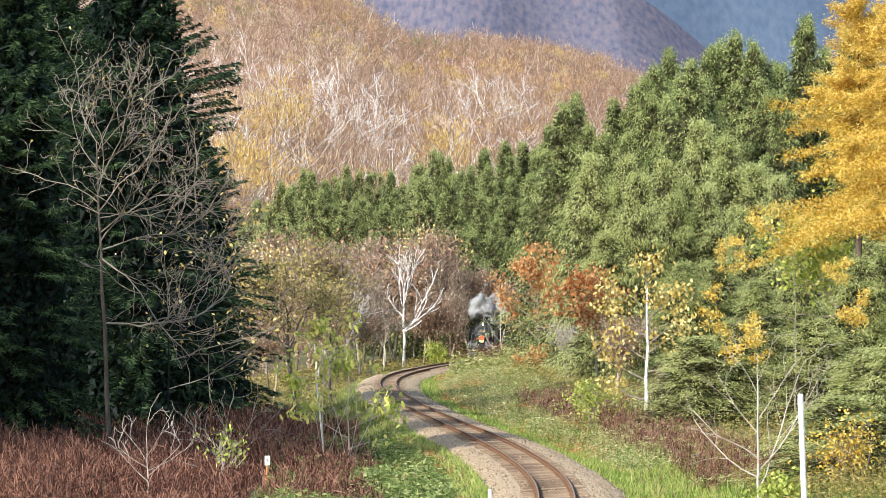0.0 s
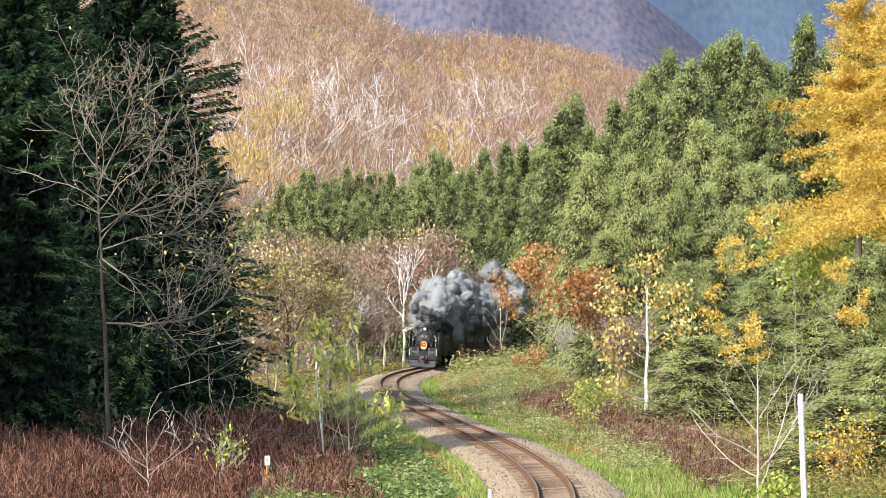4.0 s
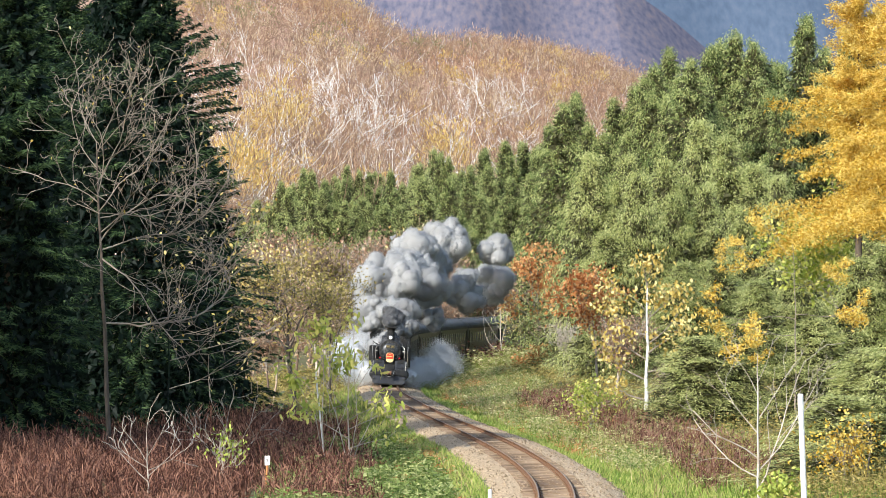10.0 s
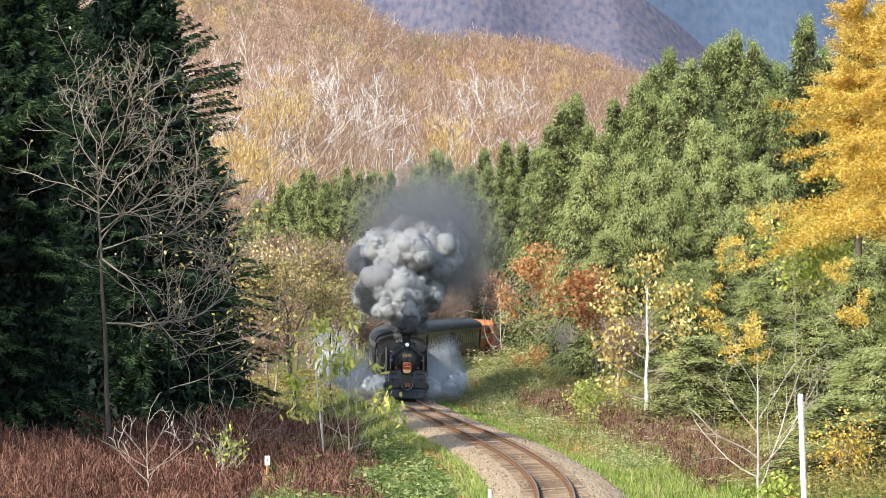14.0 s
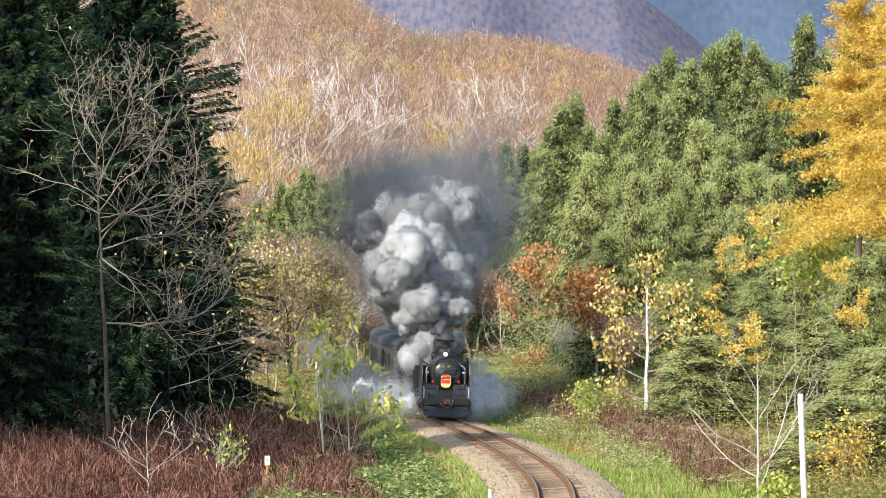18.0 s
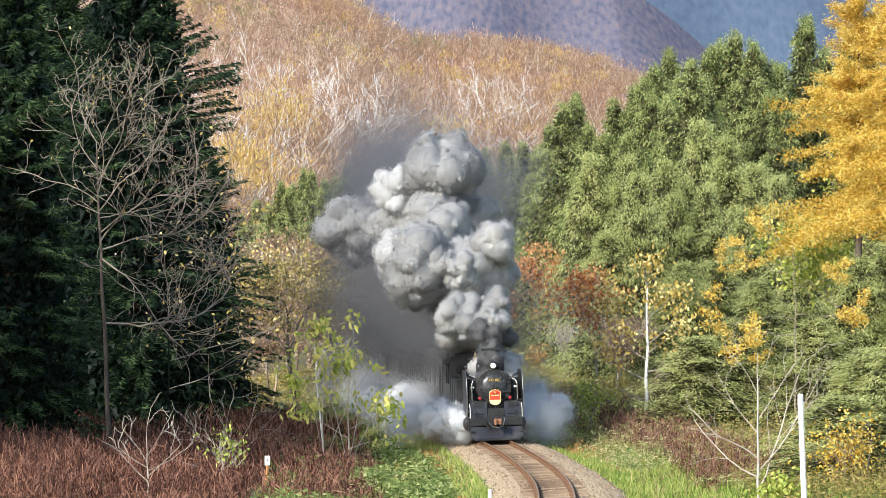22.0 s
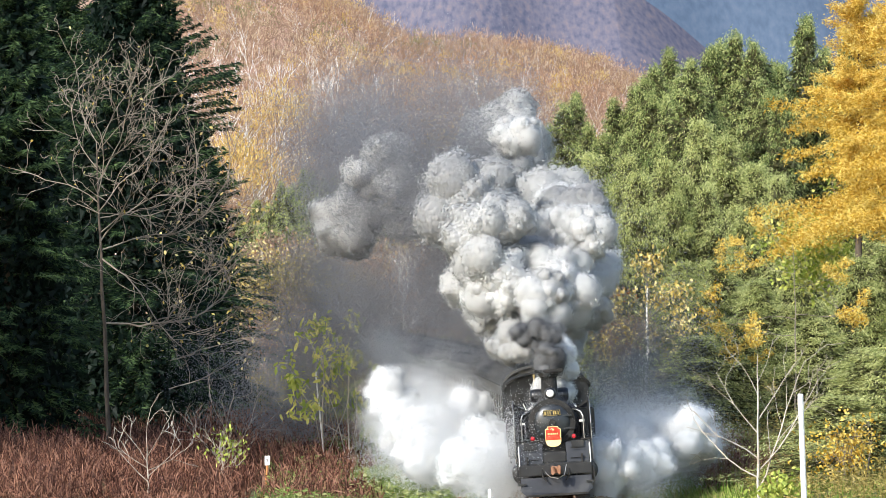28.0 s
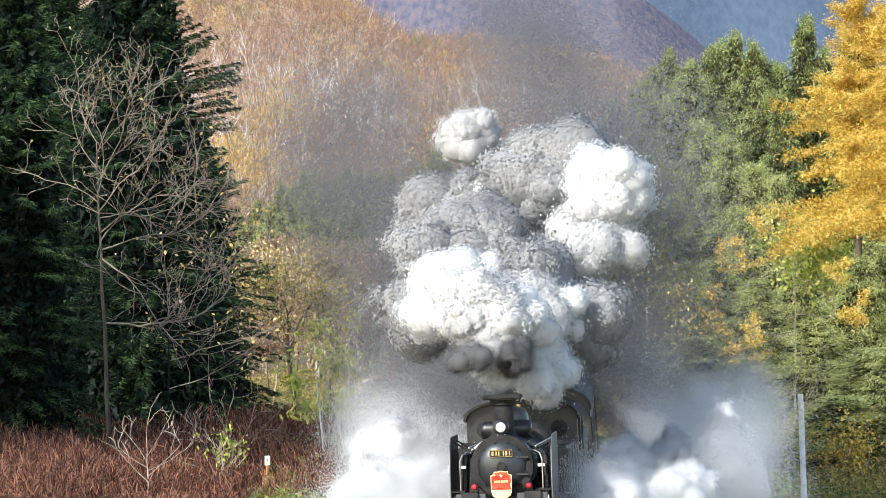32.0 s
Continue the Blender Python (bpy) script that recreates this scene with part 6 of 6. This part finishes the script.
TONES = {"dark": ((0.13, 0.13, 0.134), (0.24, 0.24, 0.244)), "grey": ((0.34, 0.34, 0.344), (0.47, 0.468, 0.463)), "mid": ((0.44, 0.438, 0.434), (0.57, 0.565, 0.555)),
         "pale": ((0.58, 0.577, 0.572), (0.71, 0.705, 0.695)), "white": ((0.72, 0.72, 0.72), (0.85, 0.85, 0.845)), "haze": ((0.19, 0.19, 0.205), (0.26, 0.258, 0.27)),
         "steam": ((0.70, 0.71, 0.72), (0.84, 0.84, 0.84)), "mist": ((0.66, 0.68, 0.70), (0.80, 0.80, 0.80))}
for tone, (lo, hi) in TONES.items():
    M["vapour_" + tone] = vapour("vapour_" + tone, lo, hi, 0.5 if tone in ("haze", "mist") else 0.4)


def billow_meshes(seed, lobes, flakes, grain, tail, spread=0.75):
    """A unit billow like a cauliflower: a soft core of round lobes, and a skin of fine flakes that thins outwards."""
    g = np.random.default_rng(seed)
    c = unit(g.normal(size=(lobes, 3))) * g.uniform(0.3, spread, (lobes, 1)) * np.array([1.0, 1.0, 0.9])
    rad = g.uniform(0.2, 0.46, lobes)
    small = unit(g.normal(size=(lobes * 5, 3)))
    big = g.integers(0, lobes, lobes * 5)
    c2, r2 = c[big] + small * rad[big, None] * 0.85, g.uniform(0.1, 0.2, lobes * 5)
    big = g.integers(0, lobes * 5, lobes * 16)
    c3 = c2[big] + unit(g.normal(size=(lobes * 16, 3))) * r2[big, None] * 0.9
    c, rad = np.concatenate([c, c2, c3]), np.concatenate([rad, r2, g.uniform(0.045, 0.1, lobes * 16)])

    def skin(d):
        """Distance to the outermost lobe along each direction d, and that lobe."""
        reach, which = np.full(len(d), 0.35), np.zeros(len(d), dtype=int)
        for a in range(0, len(d), 4000):
            along = d[a:a + 4000] @ c.T
            under = rad ** 2 - (np.sum(c * c, axis=1) - along ** 2)
            t = np.where((under > 0) & (along > 0), along + np.sqrt(np.maximum(under, 0)), 0.0)
            which[a:a + 4000] = t.argmax(axis=1)
            reach[a:a + 4000] = np.maximum(t.max(axis=1), 0.35)
        return reach, which

    bm = bmesh.new()
    bmesh.ops.create_icosphere(bm, subdivisions=4, radius=1.0)
    d = unit(np.array([v.co[:] for v in bm.verts]))
    for v, way, r in zip(bm.verts, d, skin(d)[0]):
        v.co = Vector(way * (r * 0.95))
    bmesh.ops.smooth_vert(bm, verts=bm.verts[:], factor=0.5, use_axis_x=True, use_axis_y=True, use_axis_z=True)
    core = bpy.data.meshes.new("billow")
    bm.to_mesh(core)
    bm.free()
    core.polygons.foreach_set("use_smooth", np.ones(len(core.polygons), dtype=bool))
    d = unit(g.normal(size=(flakes, 3)))
    r, which = skin(d)
    p = d * r[:, None]
    n = unit(unit(p - c[which]) * 0.8 + d * 0.3)
    p = p + n * (g.exponential(tail, flakes) * g.choice([0.3, 1.0, 2.2], flakes) - 0.02)[:, None]
    face = unit(n + g.normal(0, 0.3, (flakes, 3)))
    a = unit(np.cross(face, g.normal(size=(flakes, 3))))
    b = np.cross(face, a)
    s = (grain * g.uniform(0.6, 1.4, flakes))[:, None]
    v = np.stack([p - a * s * 0.6 - b * s * 0.4, p + a * s * 0.6 - b * s * 0.4, p + b * s * 0.8], axis=1).reshape(-1, 3)
    veil = raw_mesh("veil", v, [np.arange(flakes * 3).reshape(-1, 3)])
    veil.polygons.foreach_set("use_smooth", np.ones(flakes, dtype=bool))
    veil.normals_split_custom_set_from_vertices(np.repeat(n, 3, axis=0).tolist())
    return core, veil


def wisp_mesh(seed, flakes, grain):
    """A soft cloud: fine drifting flakes, dense in the middle and thinning outwards."""
    g = np.random.default_rng(seed + 500)
    lump = g.normal(0, 0.42, (14, 3))
    p = lump[g.integers(0, 14, flakes)] + g.normal(0, 0.36, (flakes, 3))
    c = Cloud()
    c.darts(p, unit(g.normal(size=(flakes, 3))) * (grain * g.uniform(0.6, 1.4, flakes))[:, None], np.full(flakes, grain), g)
    return c.mesh("wisp")


# kinds of billow: (lobes, flakes, grain of a flake, tail of the skin)
BILLOW_KINDS = {"tiny": (12, 12000, 0.036, 0.08), "small": (14, 16000, 0.038, 0.026), "middle": (18, 24000, 0.031, 0.024), "large": (26, 32000, 0.026, 0.018), "steam": (18, 34000, 0.024, 0.04)}
SHAPES = {(kind, i): billow_meshes(10 * k + i, *BILLOW_KINDS[kind]) for k, kind in enumerate(BILLOW_KINDS) for i in range(4)}
for i in range(4):
    SHAPES["haze", i] = (wisp_mesh(i, 42000, 0.016),)
    SHAPES["mist", i] = (wisp_mesh(i + 4, 36000, 0.0165),)


TONED = {}


def billow(name, kind, size, seed, tone, parent):
    """A billow of its size: its core and, round it, its ragged veil; alike billows share their meshes."""
    key = (kind, seed, tone)
    if key not in TONED:
        TONED[key] = [me.copy() for me in SHAPES[kind, seed]]
        for me in TONED[key]:
            me.materials.append(M["vapour_" + tone])
    made = []
    for me in TONED[key]:
        ob = new("veil" if made else name, me)
        ob.parent = made[0] if made else parent
        made.append(ob)
    made[0].scale = (size, size, size)
    return made[0]


smoke = tagged(new("smoke_plume"), "billowing grey smoke from the locomotive's chimney", "smoke")
steam = tagged(new("steam_cloud"), "white steam clouds blown from the locomotive's cylinders", "steam")

# seconds, and metres along the line at which the headmark stands
HEAD = [(0.0, 328.0), (3.0, 301.0), (6.0, 271.0), (8.0, 254.5), (11.0, 231.0), (13.0, 215.7), (16.5, 188.0), (19.0, 169.6), (23.0, 144.5), (28.0, 110.6), (31.5, 86.5), (32.0, 83.0)]
HS = np.array([np.interp(y, LY, LS) for _, y in HEAD]) - 0.6
HT = np.array([t for t, _ in HEAD])


def nose_at(t):
    """Metres along the line of the locomotive's front at t seconds, smoothed; steady beyond the ends."""
    def raw(u):
        v0, v1 = (HS[2] - HS[0]) / 6.0, (HS[-1] - HS[-3]) / 4.0
        return HS[0] + v0 * u if u < 0 else HS[-1] + v1 * (u - 32) if u > 32 else float(np.interp(u, HT, HS))
    return sum(raw(t + k * 0.3) for k in range(-4, 5)) / 9


def vehicle_pose(s_front, a, b):
    """Pose of a vehicle whose running gear stands a and b metres behind its front."""
    xa, ya, _, _ = line_at(s_front + a)
    xb, yb, _, _ = line_at(s_front + b)
    dx, dy = xb - xa, yb - ya
    d = math.hypot(dx, dy)
    dx, dy = dx / d, dy / d
    m = pose(xa - a * dx, ya - a * dy, 0, 0, 0, -math.degrees(math.atan2(dx, dy)))
    return m @ pose(0, 0, 0, 0, (cant(s_front + a) + cant(s_front + b)) / 2, 0)


def loco_pose(t):
    return vehicle_pose(nose_at(t), 2.0, 9.5)


# classes of smoke: kind, radius, seconds between two, first time of leaving, age at which it shows, age at which it is spent
SMOKE = (("tiny", 0.55, 0.075, -0.9, 0.0, 0.34), ("small", 0.8, 0.12, -1.0, 0.26, 1.7), ("middle", 1.2, 0.15, -0.6, 0.45, 3.6), ("large", 1.75, 0.24, 0.8, 1.0, 5.6), ("haze", 2.7, 0.28, 9.0, 2.0, 8.0))


def smoke_tone(cls, t, roll):
    if cls == 4:
        return "haze"
    if t < 15.5:
        return ("dark" if t > 2.5 else "grey", "grey" if roll < 0.4 else "mid", "grey" if roll < 0.3 else "mid", "mid")[cls]
    if t < 27.6:
        return ("dark", "mid" if roll < 0.6 else "grey", "pale" if roll < 0.6 else "mid", "mid" if roll < 0.6 else "grey")[cls]
    return ("dark", "white" if roll < 0.7 else "pale", "white" if roll < 0.4 else "pale", "grey")[cls]


def make_billows():
    """All billows: (object, class or side of the train, time of leaving, radius, seed)."""
    g = np.random.default_rng(77)
    made = []
    for cls, (kind, size, every, t, _, _) in enumerate(SMOKE):
        while t < 31.9:
            r = size * g.uniform(0.85, 1.2)
            made.append((billow("billow", kind, r, int(g.integers(4)), smoke_tone(cls, t, g.random()), smoke), cls, t, r, int(g.integers(1 << 30))))
            t += every * g.uniform(0.7, 1.3)
    for side in (-10, 10):
        t = 4.6
        while t < 31.9:
            kind = "mist" if g.random() < 0.45 else "steam"
            r = g.uniform(0.5, 0.8) * (1.0 + 0.55 * float(smoothstep(18, 26, t))) * (1.2 if kind == "mist" else 1.0)
            made.append((billow("steam_billow", kind, r, int(g.integers(4)), kind, steam), side, t, r, int(g.integers(1 << 30))))
            t += g.uniform(0.08, 0.16)
    return made


ALL_BILLOWS = make_billows()
WIND_T, WIND = (0.0, 6.0, 11.0, 16.0, 20.0, 24.0, 28.0, 32.0), (0.9, 0.9, 0.5, 0.0, -0.8, -0.8, -0.35, -0.2)


def plume(age, u, high, wind):
    """Where a billow drifts to after leaving the chimney: u holds its own random turns."""
    wide = 0.06 + 2.5 * (1 - math.exp(-age / 0.42)) + 0.28 * age
    up = high * (1 - math.exp(-age / 1.35))
    return Vector((u[0] * wide + wind * age * age / (age + 1.0), u[1] * wide * 0.9, up + u[2] * wide * 0.7))


def smoke_rows(cls, t0, size, seed):
    g = np.random.default_rng(seed)
    u = unit(g.normal(size=3)) * g.random() ** 0.36
    ride, life = SMOKE[cls][4:]
    life *= g.uniform(0.85, 1.1) * (1 - (0, 0, 0.25, 0.42, 0)[cls] * float(smoothstep(23, 26, t0)))
    mouth = Vector((0, 1.75, 3.95 + 0.35 * (cls == 0)))
    hold = Vector((0, 1.75, 2.3)) if cls == 0 else Vector((0, 6.0, -2.2 * size - 0.6))
    turn, spin = g.uniform(0, 360, 3), g.uniform(-14, 14, 3)
    grown = 0.2 + 0.52 * float(smoothstep(-2.0, 7.0, t0)) + 0.28 * float(smoothstep(8.0, 16.0, t0))
    high = (3.2, 5.2, 7.6, 8.6, 10.5)[cls] * grown
    high *= g.uniform(0.5, 1.0) if cls else 0.8
    if cls == 4:
        # some of the spent smoke hangs low beside the train
        u = u * np.array([0.9 + 0.6 * float(smoothstep(19, 26, t0)), 1.2, 1.0])
        high = high if g.random() > 0.45 * float(smoothstep(13, 19, t0)) else g.uniform(0.0, 2.5)
    wind = float(np.interp(t0, WIND_T, WIND))
    lead = 0.1
    marks = [ride - lead, ride, ride + 0.25, ride + 0.5, ride + 0.9, ride + 1.4, ride + 2.2, ride + 3.2, ride + 4.4, life, life + 0.15]
    times = [t for t in np.arange(0.0, t0 + ride - 0.5, 1.0)] + [t0 + a for a in marks if 0.0 <= t0 + a <= 32.0 and (a <= life or a > life + 0.1)]
    times = sorted(set([0.0] + [round(float(t), 3) for t in times] + [32.0]))
    start = loco_pose(t0) @ mouth
    rows = []
    for t in times:
        age = t - t0
        if age < ride - 0.01:
            # until its turn a billow waits unseen inside the smokebox or beneath the line
            p = loco_pose(t) @ hold
        else:
            p = start + plume(min(age, life), u, high, wind)
            if age > life + 0.01:
                p.z = -2.6 * size - 2.0
        rows.append((t, pose(*p, *(turn + spin * min(max(age, -1.0), 8.0)))))
    return rows


def steam_rows(side, t0, size, seed, thin):
    g = np.random.default_rng(seed)
    late = float(smoothstep(17, 26, t0))
    reach, lift = g.uniform(0.3, 2.3 + (1.3 if side > 0 else 0.8) * late), g.uniform(0.05, 0.45 + 0.35 * late)
    turn, spin = g.uniform(0, 360, 3), g.uniform(-25, 25, 3)
    fore = g.uniform(-0.6, 1.0)
    life = (g.uniform(1.6, 3.2) + (0.8 if side < 0 else 0.0)) * (1.7 if thin else 1.0)
    hold = Vector((0.0, 4.5, -2.0 * size - 1.5))
    times = [t for t in np.arange(0.0, t0, 1.0)] + [t0 + a for a in (-0.1, 0.0, 0.25, 0.6, 1.1, 1.7, 2.4, life, life + 0.2) if 0 <= t0 + a <= 32 and (a <= life or a > life + 0.1)]
    times = sorted(set([0.0] + [round(float(t), 3) for t in times] + [32.0]))
    out = loco_pose(t0).to_3x3() @ Vector((side, -0.2, 0))
    start = loco_pose(t0) @ Vector((side * 0.7, 2.2, 0.45 + 0.25 * size))
    rows = []
    for t in times:
        age = t - t0
        if age < -0.01:
            p = loco_pose(t) @ hold
        else:
            a = min(age, life)
            p = start + out * (0.55 * size + reach * (1 - math.exp(-a / 0.5)) + 0.3 * a) + Vector((0, -2.0 * (1 - math.exp(-a / 0.5)) * fore, lift * a * a / (a + 0.6)))
            if age > life + 0.01:
                p.z = -2.6 * size - 1.0
        rows.append((t, pose(*p, *(turn + spin * max(-1.0, min(age, 6.0))))))
    return rows


# ---- what moves ----
def motions():
    times = [round(0.5 * i, 2) for i in range(65)]
    walk(loco, [(t, loco_pose(t)) for t in times])
    back = 12.75
    for c in coaches:
        walk(c, [(t, vehicle_pose(nose_at(t) + back, 2.8, COACH_LEN - 3.3)) for t in times])
        back += COACH_LEN
    walk(diesel, [(t, vehicle_pose(nose_at(t) + back, 2.6, 10.6)) for t in times])
    fine = [round(0.125 * i, 3) for i in range(257)]
    n0 = nose_at(0.0)
    roll = [(t, (n0 - nose_at(t)) / 0.76) for t in fine]
    for ax, y in zip(DRIVE, (3.0, 4.75, 6.5)):
        walk(ax, [(t, pose(0, y, 0.76, math.degrees(a), 0, 0)) for t, a in roll])
    for s, r in RODS:
        q = 0 if s < 0 else math.pi / 2
        walk(r, [(t, pose(s * 0.72, 4.75 + 0.3 * math.cos(a + q), 0.76 + 0.3 * math.sin(a + q))) for t, a in roll])
    for ob, cls, t0, size, seed in ALL_BILLOWS:
        walk(ob, smoke_rows(cls, t0, size, seed) if abs(cls) < 10 else steam_rows(1 if cls > 0 else -1, t0, size, seed, ob.data.name.startswith("wisp")))


motions()
